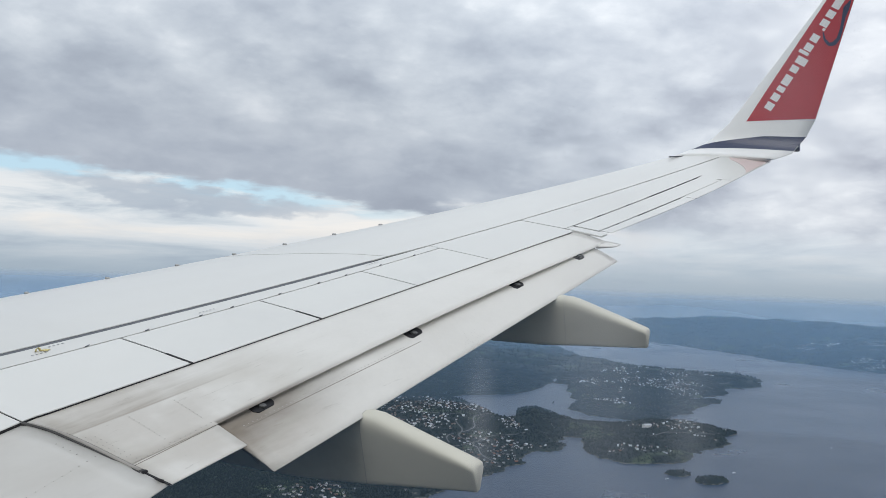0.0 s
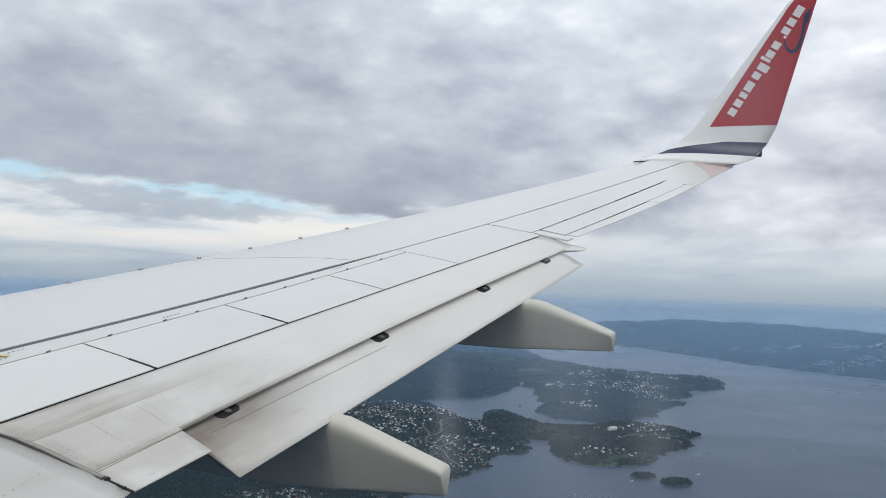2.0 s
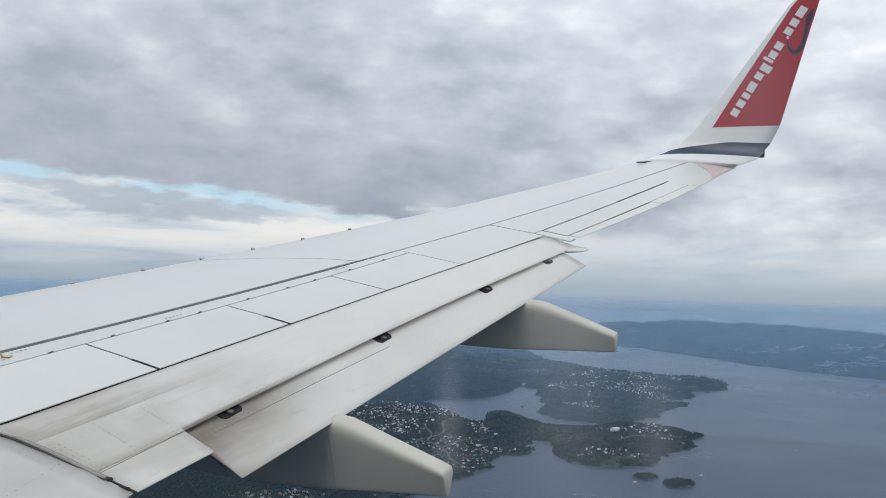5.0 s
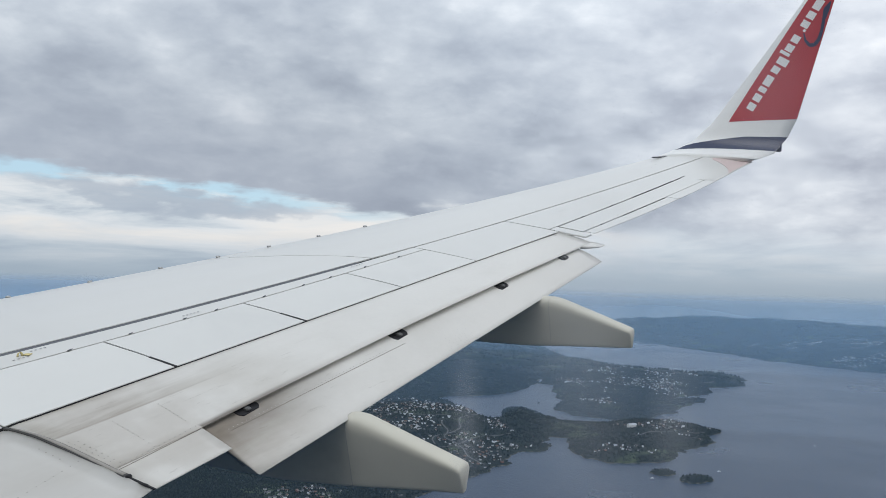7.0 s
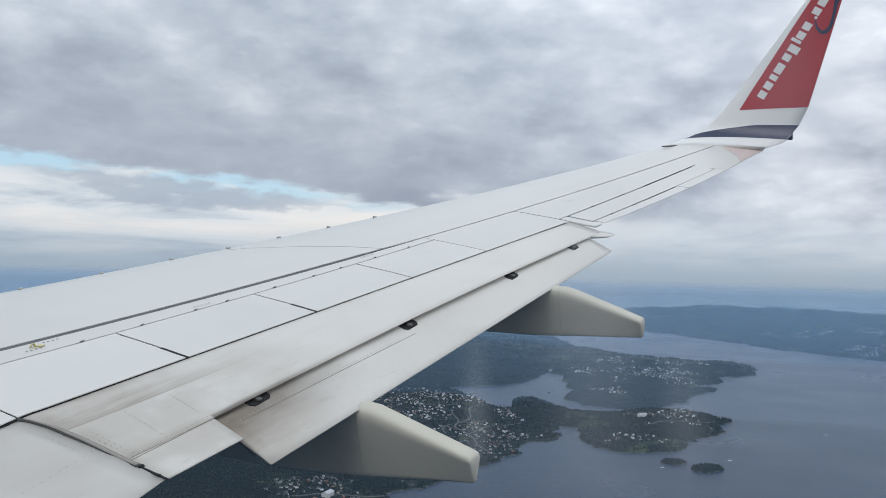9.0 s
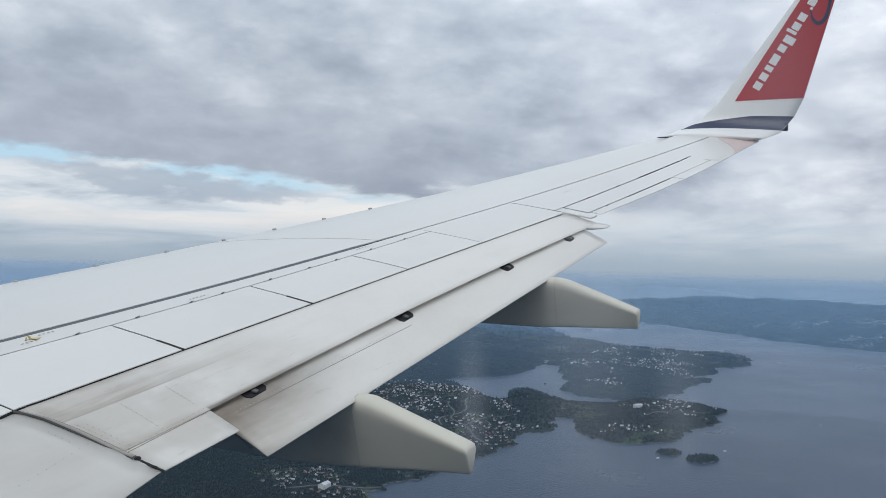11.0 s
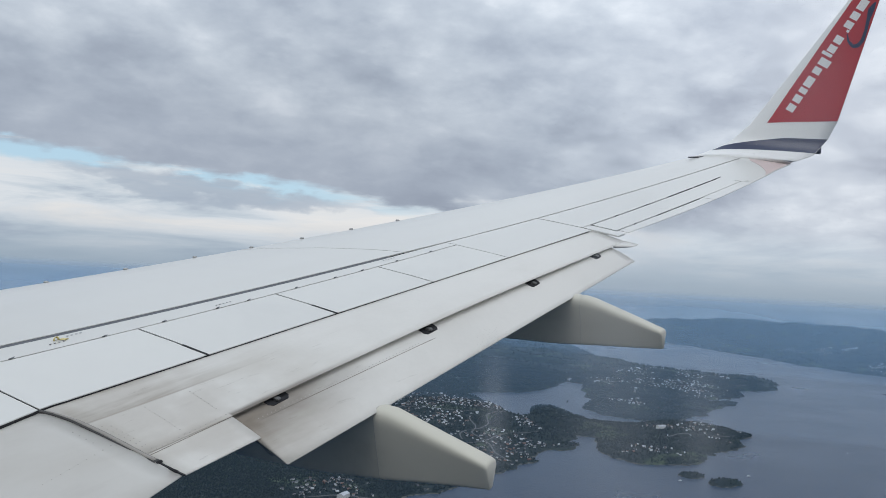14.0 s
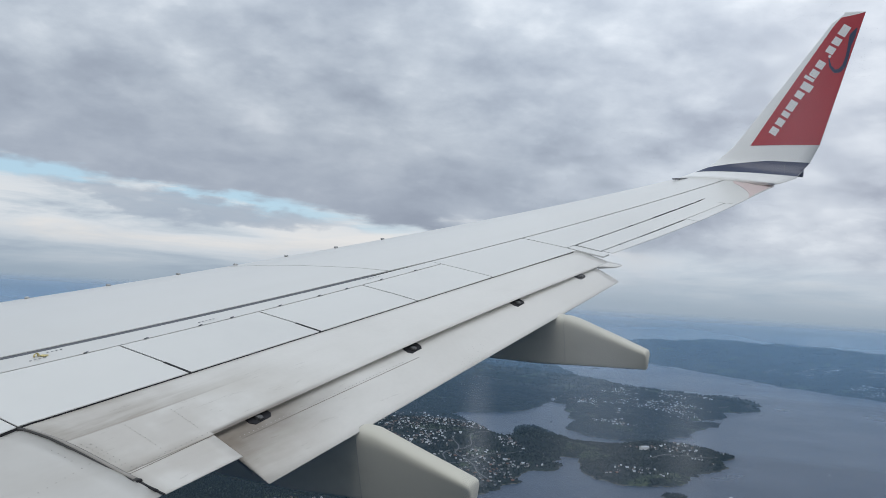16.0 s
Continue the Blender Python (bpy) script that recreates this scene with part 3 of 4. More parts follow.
CS = (0, .01, .03, .07, .14, .25, .4, .55, .7, .85, 1)
rings = []
for z in list(np.linspace(1.667, 2.3, 22)) + list(np.linspace(2.4, 4.36, 16)) + [4.385, 4.40]:
    rings.append([blade_point(z, c, blade_half(z, c)) for c in CS] + [blade_point(z, c, -blade_half(z, c)) for c in CS[::-1]])
winglet = part("winglet", loft(rings), WINGLET_WHITE, wing, "tall upswept winglet, white with a navy band and red upper panel")


def overlay(z_lo, z_hi, c_lo, c_hi, off=0.003, nu=24, nv=14, side=1):
    def fn(u, v):
        c = lerp(c_lo(v), c_hi(v), u)
        z = lerp(z_lo(c), z_hi(c), v)
        c = lerp(c_lo((z - z_lo(c)) / (z_hi(c) - z_lo(c))), c_hi(v), u)
        return blade_point(z, c, side * (blade_half(z, c) + off))
    return slab(fn, nu, nv, 0.002)


red_panel = part("red_panel", overlay(lambda c: 2.245 + 0.05 * c, lambda c: 4.30 + 0.09 * c, lambda v: lerp(0.205, 0.13, v), con(0.995)), RED, winglet, "red painted upper winglet panel")
part("red_panel", overlay(lambda c: 2.245 + 0.05 * c, lambda c: 4.30 + 0.09 * c, lambda v: lerp(0.205, 0.13, v), con(0.995), side=-1), RED, winglet)
part("navy_band", overlay(lambda c: 1.775 + 0.01 * c, lambda c: 1.83 + 0.175 * min(1, c / 0.55) ** 0.7, con(0.0), con(0.997)), NAVY, winglet, "navy blue band at the winglet's root")
part("navy_band", overlay(lambda c: 1.775 + 0.01 * c, lambda c: 1.83 + 0.175 * min(1, c / 0.55) ** 0.7, con(0.0), con(0.997), side=-1), NAVY, winglet)
part("tail_fairing", box((10.735, 17.075, 1.84), 0.13, 0.06, 0.13, 0.0, 0.010), NAVY, winglet, "small navy trailing-edge fairing")


def on_red(x, z, off):
    c = (x - float(np.interp(z, *WL_LEAD))) / (float(np.interp(z, *WL_TRAIL)) - float(np.interp(z, *WL_LEAD)))
    return blade_point(z, c, blade_half(z, min(max(c, 0.01), 1)) + off)


# the lettering as one plain block a letter, and the emblem as a plain curved stroke
A0, A1 = Vector((10.325, 2.415)), Vector((11.30, 4.11))
along = (A1 - A0).normalized()
across = Vector((-along.y, along.x))
cursor = 0.0
for wide, tall, drop in ((.15, .15, 0), (.15, .15, 0), (.11, .15, 0), (.21, .15, 0), (.14, .15, 0), (.15, .15, .05), (.065, .20, 0), (.145, .15, 0), (.15, .15, 0), (.0, .0, 0), (.05, .05, 0), (.14, .15, 0), (.15, .15, 0), (.22, .15, 0)):
    if wide == 0:
        cursor += 0.05
        continue
    def corner(u, v, wide=wide, tall=tall, drop=drop, cursor=cursor):
        r = A0 + along * (cursor + wide * 0.8 * u) + across * (lerp(-drop, tall * 0.84, v))
        return on_red(r.x, r.y, 0.007)
    part("letter_block", slab(corner, 2, 2, 0.002), LETTER_WHITE, red_panel, "plain white lettering block", smooth=False)
    cursor += wide * 1.1


def ribbon(points, widths, off, material, name, label):
    def fn(u, v):
        k = u * (len(points) - 1)
        i = min(int(k), len(points) - 2)
        a, b = Vector(points[i]), Vector(points[i + 1])
        pt = a.lerp(b, k - i)
        t = (b - a).normalized()
        w = lerp(widths[i], widths[i + 1], k - i)
        pt = pt + Vector((-t.y, t.x)) * (v - 0.5) * w
        return on_red(pt.x, pt.y, off)
    return part(name, slab(fn, 4 * (len(points) - 1), 2, 0.002), material, red_panel, label)


ribbon([(11.03, 3.66), (11.06, 3.54), (11.13, 3.46), (11.20, 3.47), (11.26, 3.55), (11.295, 3.70), (11.315, 3.87), (11.345, 4.02), (11.40, 4.14)], [0.015, 0.035, 0.055, 0.06, 0.055, 0.045, 0.05, 0.09, 0.02], 0.0065, NAVY, "emblem", "plain dark curved emblem stroke")

# ---- the cabin wall behind the wing, with the window that the camera looks out of ----
def fuselage():
    rad, s_c, z_c, x0, x1 = 1.88, -0.13, 2.437, -3.0, 20.0
    xs = sorted(set(list(np.linspace(x0, x1, 47)) + [12.595 + d for d in (-0.20, -0.15, -0.08, 0.0, 0.08, 0.15)]))
    an = sorted(set(list(np.linspace(-math.pi, math.pi, 65)) + [d for d in (-0.115, -0.085, -0.045, 0.0, 0.045, 0.085, 0.115)]))[:-1]
    out, inn = [], []
    for r, dest in ((rad, out), (rad - 0.02, inn)):
        for x in xs:
            for a in an:
                dest.append((x, s_c + r * math.cos(a), z_c + r * math.sin(a)))
    m, k = len(an), len(out)
    faces, rim = [], {}
    for i in range(len(xs) - 1):
        for j in range(m):
            xm = (xs[i] + xs[i + 1]) / 2 - 12.57
            am = (an[j] + (an[j + 1] if j + 1 < m else math.pi)) / 2
            if (xm / 0.20) ** 2 + (am / 0.12) ** 2 < 1:
                continue
            q = (i * m + j, (i + 1) * m + j, (i + 1) * m + (j + 1) % m, i * m + (j + 1) % m)
            faces.append(q)
            for a, b in zip(q, q[1:] + q[:1]):
                rim[(a, b)] = rim.get((a, b), 0) + 1
    edges = [e for e in rim if (e[1], e[0]) not in rim]
    faces += [tuple(v + k for v in reversed(q)) for q in faces]
    faces += [(b, a, a + k, b + k) for a, b in edges]
    faces += [tuple(range(k, k + m)), tuple(range(2 * k - m, 2 * k))]
    return out + inn, faces


hull = part("fuselage_wall", fuselage(), WING_WHITE, wing, "plain white fuselage side with a window opening")


def pane_material():
    """Clear acrylic with pale marks painted as window reflections and smears."""
    m = bpy.data.materials.new("window_acrylic_painted_glare")
    m.use_nodes = True
    n = Nodes(m.node_tree)
    sep = n.add("ShaderNodeSeparateXYZ", {0: n.add("ShaderNodeTexCoord").outputs["Object"]})
    x, z = sep.outputs[0], sep.outputs[2]
    total = None
    for cx, cz, rx, rz, a in ((12.5722, 2.4190, 0.0011, 0.0046, 0.12), (12.5795, 2.4245, 0.0034, 0.0105, 0.10), (12.5845, 2.4210, 0.0016, 0.0042, 0.10), (12.5889, 2.4376, 0.0026, 0.0045, 0.08), (12.5814, 2.4297, 0.0019, 0.0030, 0.10)):
        u = n.math("ABSOLUTE", n.math("DIVIDE", n.math("SUBTRACT", x, cx), rx))
        v = n.math("ABSOLUTE", n.math("DIVIDE", n.math("SUBTRACT", z, cz), rz))
        f = n.math("MULTIPLY", n.math("MULTIPLY", n.step(u, 1.3, 0.0), n.step(v, 1.3, 0.2)), a)
        total = f if total is None else n.math("ADD", total, f)
    white = n.add("ShaderNodeBsdfTranslucent", {"Color": (0.95, 0.95, 0.95, 1)})
    clear = n.add("ShaderNodeBsdfTransparent", {"Color": (0.995, 0.998, 1.0, 1)})
    mixed = n.add("ShaderNodeMixShader", {0: total, 1: clear.outputs[0], 2: white.outputs[0]})
    n.add("ShaderNodeOutputMaterial", {0: mixed.outputs[0]})
    return m


pane = part("window_pane", ([(12.39, 1.746, 2.20), (12.75, 1.746, 2.20), (12.75, 1.746, 2.67), (12.39, 1.746, 2.67)], [(0, 1, 2, 3)]), pane_material(), hull, "clear acrylic window pane with faint smears and painted reflections", smooth=False)

# ---- small fittings on the wing ----
for s in (7.66, 8.40, 9.10, 9.72, 10.31, 10.93, 11.55):
    x = x_lead(s) + 0.10 * (x_trail(s) - x_lead(s))
    part("leading_edge_stud", box((x, s, z_top(x, s) + 0.006), 0.045, 0.04, 0.022, 0.0, 0.006), METAL, wing)
arch = [(6.13 + 0.007 * math.cos(t), 6.45 + 0.017 * math.cos(t), z_top(6.13, 6.45) + 0.032 * math.sin(t)) for t in np.linspace(0, math.pi, 9)]
rings = [[(p[0] + 0.012 * math.cos(q), p[1] + 0.007 * math.sin(q), p[2] + 0.006 * math.cos(q)) for q in np.linspace(0, 2 * math.pi, 8, endpoint=False)] for p in arch]
hook = part("yellow_hook", join(loft(rings), box((6.16, 6.50, z_top(6.16, 6.50) + 0.004), 0.06, 0.055, 0.006, 0.3, 0.002)), YELLOW, wing, "small yellow painted tie-down hook on a yellow patch")
part("tip_strip", box((8.98, 16.62, z_top(8.98, 16.62) + 0.004), 0.05, 0.42, 0.02, -0.6, 0.006), DARK_SEAL, wing, "dark strip on the leading edge at the tip")
for x, s, n_bars in ((6.16, 6.37, 4), (6.13, 6.56, 4), (6.645, 7.82, 5), (7.238, 9.80, 5), (8.50, 12.95, 4)):
    for k in range(n_bars):
        sk = s + 0.036 * k
        xk = x + 0.0113 * k
        part("stencil_bar", box((xk, sk, z_top(xk, sk) + 0.003), 0.012, 0.020, 0.003, 0.3), GREY_MARK, wing)


# ---- rivets on the flaps ----
def z_inner_top(x, s):
    c = min(max((x - 6.9) / 1.415, 0), 1)
    return z_flap(x, max(s, 4.0)) + 0.015 * math.sin(math.pi * c) + (1 - c) * front_step(s)



def rivet_mesh():
    bm = bmesh.new()
    bmesh.ops.create_cone(bm, segments=7, radius1=0.0052, radius2=0.0038, depth=0.003, cap_ends=True)
    me = bpy.data.meshes.new("rivet")
    bm.to_mesh(me)
    bm.free()
    me.materials.append(RIVET)
    return me


RIVET_MESH = rivet_mesh()


def rivet_row(a, b, count, zf, parent, raise_by=0.004):
    for k in range(count):
        x, s = lerp(a[0], b[0], k / (count - 1)), lerp(a[1], b[1], k / (count - 1))
        ob = new("rivet", RIVET_MESH)
        ob.parent = parent
        ob.location = (x, s, zf(x, s) + raise_by)


rivet_row((7.618, 6.499), (7.937, 6.449), 8, z_flap_top, flap)
rivet_row((7.525, 6.137), (7.98, 6.087), 9, z_flap_top, flap)
rivet_row((7.955, 5.79), (8.04, 6.44), 15, z_flap_top, flap)
rivet_row((7.486, 5.775), (7.87, 5.79), 8, z_flap_top, flap)
rivet_row((7.53, 5.82), (7.93, 5.82), 8, z_flap_top, flap)
rivet_row((x_b(6.62) + 0.085, 6.62), (x_b(8.4) + 0.085, 8.4), 44, z_aft_top, aft, 0.0025)
part("panel_seam", slab(lambda u, v: (lambda s: (lambda x: (x, s, z_aft_top(x, s) + 0.0025))(x_b(s) + 0.105 + lerp(-0.0012, 0.0012, v)))(lerp(6.62, 8.6, u)), 40, 1, 0.003), GREY_LINE, aft, smooth=False)
part("panel_seam", slab(lambda u, v: (lambda s: (lambda x: (x, s, z_flap_top(x, s) + 0.003))(7.977 + 0.16 * (s - 5.74) + lerp(-0.0015, 0.0015, v)))(lerp(5.76, 6.44, u)), 12, 1, 0.003), GREY_LINE, flap, smooth=False)
rivet_row((7.40, 5.60), (7.605, 5.60), 4, z_inner_top, inner, 0.002)
rivet_row((7.719, 5.654), (7.738, 5.10), 9, z_inner_top, inner, 0.002)
part("gap_line", slab(lambda u, v: (lambda x: (x, 5.733 + lerp(-0.008, 0.008, v), z_flap(x, 5.733) + 0.008))(lerp(8.10, 8.335, u)), 6, 1, 0.006), BLACK_GAP, inner, smooth=False)
ends = [Vector((8.315, 6.515, -0.022)), Vector((8.392, 6.540, -0.100))]
part("flap_bracket", loft([[e + Vector(d) for d in ((-.006, -.008, .006), (.006, -.008, .008), (.006, .008, .008), (-.006, .008, .006))] for e in ends]), SEAM_PAINT, aft, "thin brown bracket under the aft flap's end")

# small hinge fittings along the spoilers' front edge
for s in (6.02, 6.75, 7.27, 7.78, 8.10, 8.62, 9.08, 9.42, 9.88, 10.36):
    x = x_hinge(s) - 0.012
    fitting = part("hinge_fitting", box((x, s, z_top(x, s) + 0.002), 0.020, 0.055, 0.006, 0.306, 0.002), JOINT_GREY, wing)
    part("hinge_pin", box((x - 0.014, s + 0.035, z_top(x, s) + 0.003), 0.014, 0.014, 0.006, 0.3, 0.002), DARK_SEAL, fitting)

# ---- the country below ----
def lattice(ix, iy, seed):
    h = (ix.astype(np.int64) * 374761393 + iy.astype(np.int64) * 668265263 + seed * 974634221) & 0x7FFFFFFF
    h = ((h ^ (h >> 13)) * 1274126177) & 0x7FFFFFFF
    return ((h ^ (h >> 16)) & 0xFFFF) / 65535.0


def value_noise(x, y, seed):
    ix, iy = np.floor(x), np.floor(y)
    fx, fy = x - ix, y - iy
    fx, fy = fx * fx * (3 - 2 * fx), fy * fy * (3 - 2 * fy)
    a, b = lattice(ix, iy, seed), lattice(ix + 1, iy, seed)
    c, d = lattice(ix, iy + 1, seed), lattice(ix + 1, iy + 1, seed)
    return a + (b - a) * fx + (c - a) * fy + (a - b - c + d) * fx * fy


def fbm(x, y, size, octaves=4, seed=1):
    total, amp, norm = 0.0, 1.0, 0.0
    for k in range(octaves):
        total = total + amp * value_noise(x / size * 2 ** k + 17.3 * k, y / size * 2 ** k - 9.1 * k, seed + k)
        norm += amp
        amp *= 0.5
    return total / norm - 0.5


def spot(x, y, z, turn):
    return Matrix.Translation((x, y, z)) @ pose(0, 0, 0, 0, 0, turn)


# the land in plan, as ridges: height, width of the slopes, then the ridge's stations (x, y, half-width)
MAINLAND = (
    (15, 120, ((-334, 952, 300), (-79, 1392, 300), (-110, 2000, 330))),
    (30, 150, ((-110, 2000, 330), (-10, 2450, 400), (20, 3000, 400), (-60, 3400, 330))),
)
HEADLANDS = (
    (17, 60, ((315, 1590, 100), (390, 1750, 125), (430, 1950, 175), (450, 2220, 210), (260, 2500, 230))),
    (15, 50, ((450, 2220, 200), (600, 2190, 165), (700, 2250, 88), (760, 2262, 34))),
    (16, 45, ((140, 1420, 80), (220, 1360, 86), (320, 1360, 98), (388, 1405, 56))),
    (9, 35, ((235, 1330, 55), (250, 1185, 64))),
    (11, 40, ((330, 1330, 90), (285, 1195, 66))),
    (20, 30, ((150, 1425, 42), (154, 1495, 26))),
)
ISLETS = (
    (6, 8, ((281, 1069, 14), (288, 1072, 12))),
    (7, 8, ((308, 1034, 17), (323, 1041, 13))),
    (3, 5, ((172, 1722, 7), (178, 1728, 7))),
)
FAR_LAND = (
    (100, 420, ((1960, 3050, 860), (1560, 4350, 860))),
    (60, 300, ((900, 4750, 320), (-250, 4650, 260))),
)
# lakes and narrow channels
WATERS = (
    ((80, 1680, 70), (165, 1715, 66), (208, 1810, 38), (254, 1980, 16)),
    ((95, 1570, 36), (106, 1450, 15)),
    ((95, 1600, 50), (185, 1625, 40)),
    ((183, 1615, 26), (212, 1510, 15), (240, 1464, 14), (300, 1459, 13), (385, 1490, 20)),
    ((30, 2330, 46), (120, 2370, 66), (225, 2330, 42)),
    ((560, 1840, 22), (492, 1786, 12)),
    ((188, 1105, 16), (178, 1215, 14)),
)


def ridge(x, y, stations):
    """Metres inside the outline of a tapering ridge; negative outside."""
    best = np.full(x.shape, -1e4)
    for (ax, ay, ar), (bx, by, br) in zip(stations, stations[1:]):
        dx, dy = bx - ax, by - ay
        t = np.clip(((x - ax) * dx + (y - ay) * dy) / (dx * dx + dy * dy), 0, 1)
        best = np.maximum(best, ar + (br - ar) * t - np.hypot(x - ax - t * dx, y - ay - t * dy))
    return best


def country(x, y):
    """Height of the ground; below 0 it is under water."""
    x, y = np.asarray(x, float), np.asarray(y, float)
    rough, small, tiny, broad = fbm(x, y, 240, 5, 3), fbm(x, y, 55, 3, 11), fbm(x, y, 16, 2, 23), fbm(x, y, 700, 4, 57)
    z = np.full(x.shape, -6.0)
    for h, slope, stations in MAINLAND + HEADLANDS + ISLETS + FAR_LAND:
        size = min(r for _, _, r in stations)
        d = ridge(x, y, stations) + min(50, 0.55 * size) * rough + min(58, 0.8 * size) * small + min(15, 0.4 * size) * tiny
        z = np.maximum(z, np.where(d > 0, 1.3 + h * (1 - np.exp(-d / slope)), 0.25 * d - 1.0))
    lumps = 1 + 1.25 * rough + 0.5 * small + 0.9 * broad * np.clip((y - 1900) / 900, 0, 1)
    z = np.where(z > 1.3, 1.3 + (z - 1.3) * np.maximum(lumps, 0.12), z)
    z = np.where(z > 85, 85 + (z - 85) * 0.3, z)
    for stations in WATERS:
        d = ridge(x, y, stations) + 10 * rough + 11 * small + 5 * tiny
        z = np.minimum(z, np.where(d < 0, 1.3 - 0.55 * d, -1.5))
    return np.maximum(z, -6.0)


def ground_material():
    m = bpy.data.materials.new("woodland_ground")
    m.use_nodes = True
    n = Nodes(m.node_tree)
    pos = n.add("ShaderNodeTexCoord").outputs["Object"]
    a = n.noise(pos, 0.011, 5.0, 0.6)
    b = n.noise(pos, 0.035, 5.0, 0.65)
    c = n.noise(pos, 0.16, 4.0, 0.6)
    wood = n.ramp(b, [(0.35, (0.010, 0.017, 0.018)), (0.55, (0.014, 0.022, 0.022)), (0.7, (0.024, 0.036, 0.028))])
    field = n.ramp(c, [(0.35, (0.028, 0.044, 0.030)), (0.55, (0.046, 0.066, 0.038)), (0.7, (0.085, 0.10, 0.060))])
    col = n.mix(n.step(a, 0.575, 0.64), wood, field)
    z = n.add("ShaderNodeSeparateXYZ", {0: pos}).outputs[2]
    shore = n.step(n.math("ADD", z, n.math("MULTIPLY", b, 1.5)), 2.05, 1.45)
    col = n.mix(n.math("MULTIPLY", shore, n.step(c, 0.42, 0.58)), col, (0.12, 0.118, 0.105))
    bsdf = n.add("ShaderNodeBsdfPrincipled", {"Base Color": col, "Roughness": 0.9, "Specular IOR Level": 0.2})
    n.add("ShaderNodeOutputMaterial", {0: bsdf.outputs[0]})
    return m


def water_material():
    m = bpy.data.materials.new("fjord_water")
    m.use_nodes = True
    n = Nodes(m.node_tree)
    pos = n.add("ShaderNodeTexCoord").outputs["Object"]
    col = n.mix(n.step(n.noise(pos, 0.0025, 4.0), 0.4, 0.65), (0.010, 0.029, 0.062), (0.015, 0.038, 0.075))
    rough = n.math("MULTIPLY_ADD", n.noise(pos, 0.004, 4.0), 0.25, 0.18)
    bump = n.add("ShaderNodeBump", {"Height": n.noise(pos, 0.25, 4.0, 0.6), "Strength": 0.5, "Distance": 0.8})
    bsdf = n.add("ShaderNodeBsdfPrincipled", {"Base Color": col, "Roughness": rough, "IOR": 1.33, "Specular IOR Level": 0.24, "Normal": bump.outputs[0]})
    n.add("ShaderNodeOutputMaterial", {0: bsdf.outputs[0]})
    return m


def array_mesh(name, verts, faces, material, smooth=False):
    """A large mesh from arrays: verts (n, 3), faces (m, k)."""
    me = bpy.data.meshes.new(name)
    k = faces.shape[1]
    me.vertices.add(len(verts))
    me.vertices.foreach_set("co", verts.astype(np.float32).ravel())
    me.loops.add(faces.size)
    me.loops.foreach_set("vertex_index", faces.astype(np.int32).ravel())
    me.polygons.add(len(faces))
    me.polygons.foreach_set("loop_start", np.arange(0, faces.size, k, dtype=np.int32))
    me.polygons.foreach_set("use_smooth", np.full(len(faces), smooth))
    me.materials.append(material)
    me.update(calc_edges=True)
    me.validate()
    return new(name, me)


def polar_grid(az0, az1, na, r0, r1, nr):
    az = np.radians(np.linspace(az0, az1, na + 1))
    r = r0 * (r1 / r0) ** np.linspace(0, 1, nr + 1)
    rr, aa = np.meshgrid(r, az, indexing="ij")
    x, y = rr * np.sin(aa), rr * np.cos(aa)
    i, j = np.meshgrid(np.arange(nr), np.arange(na), indexing="ij")
    q = i * (na + 1) + j
    return x.ravel(), y.ravel(), np.stack([q, q + 1, q + na + 2, q + na + 1], -1).reshape(-1, 4)


gx, gy, gf = polar_grid(-40, 40, 640, 550, 4880, 460)
gz = country(gx, gy)
ground = array_mesh("ground", np.stack([gx, gy, gz], -1), gf, ground_material(), True)
tagged(ground, "wooded hilly coast with headlands and islets", "ground", kind="structure")

wx, wy, wf = polar_grid(-180, 180, 180, 0.05, 4900, 40)
water = array_mesh("water", np.stack([wx, wy, 0 * wx], -1), wf, water_material(), True)
tagged(water, "calm grey-blue fjord water", "water", kind="structure")


# far land and sea all round: haze is painted into a flat glowing colour
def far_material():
    m = bpy.data.materials.new("glowing_land_painted_haze")
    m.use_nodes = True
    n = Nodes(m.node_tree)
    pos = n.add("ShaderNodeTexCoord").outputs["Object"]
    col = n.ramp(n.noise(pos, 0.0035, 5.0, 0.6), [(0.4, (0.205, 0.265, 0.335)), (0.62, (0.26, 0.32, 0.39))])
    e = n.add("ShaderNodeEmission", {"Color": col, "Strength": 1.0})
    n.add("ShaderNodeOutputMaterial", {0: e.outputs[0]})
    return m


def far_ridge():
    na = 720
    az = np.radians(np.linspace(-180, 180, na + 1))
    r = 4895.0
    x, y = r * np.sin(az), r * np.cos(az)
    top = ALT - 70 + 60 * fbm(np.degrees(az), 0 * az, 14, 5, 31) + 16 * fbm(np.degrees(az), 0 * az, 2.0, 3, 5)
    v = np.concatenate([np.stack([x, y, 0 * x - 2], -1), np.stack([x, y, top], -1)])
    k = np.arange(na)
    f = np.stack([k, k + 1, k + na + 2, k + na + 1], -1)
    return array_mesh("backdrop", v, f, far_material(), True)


tagged(far_ridge(), "distant low hills with blue haze painted into their glowing colour", "backdrop", kind="structure")


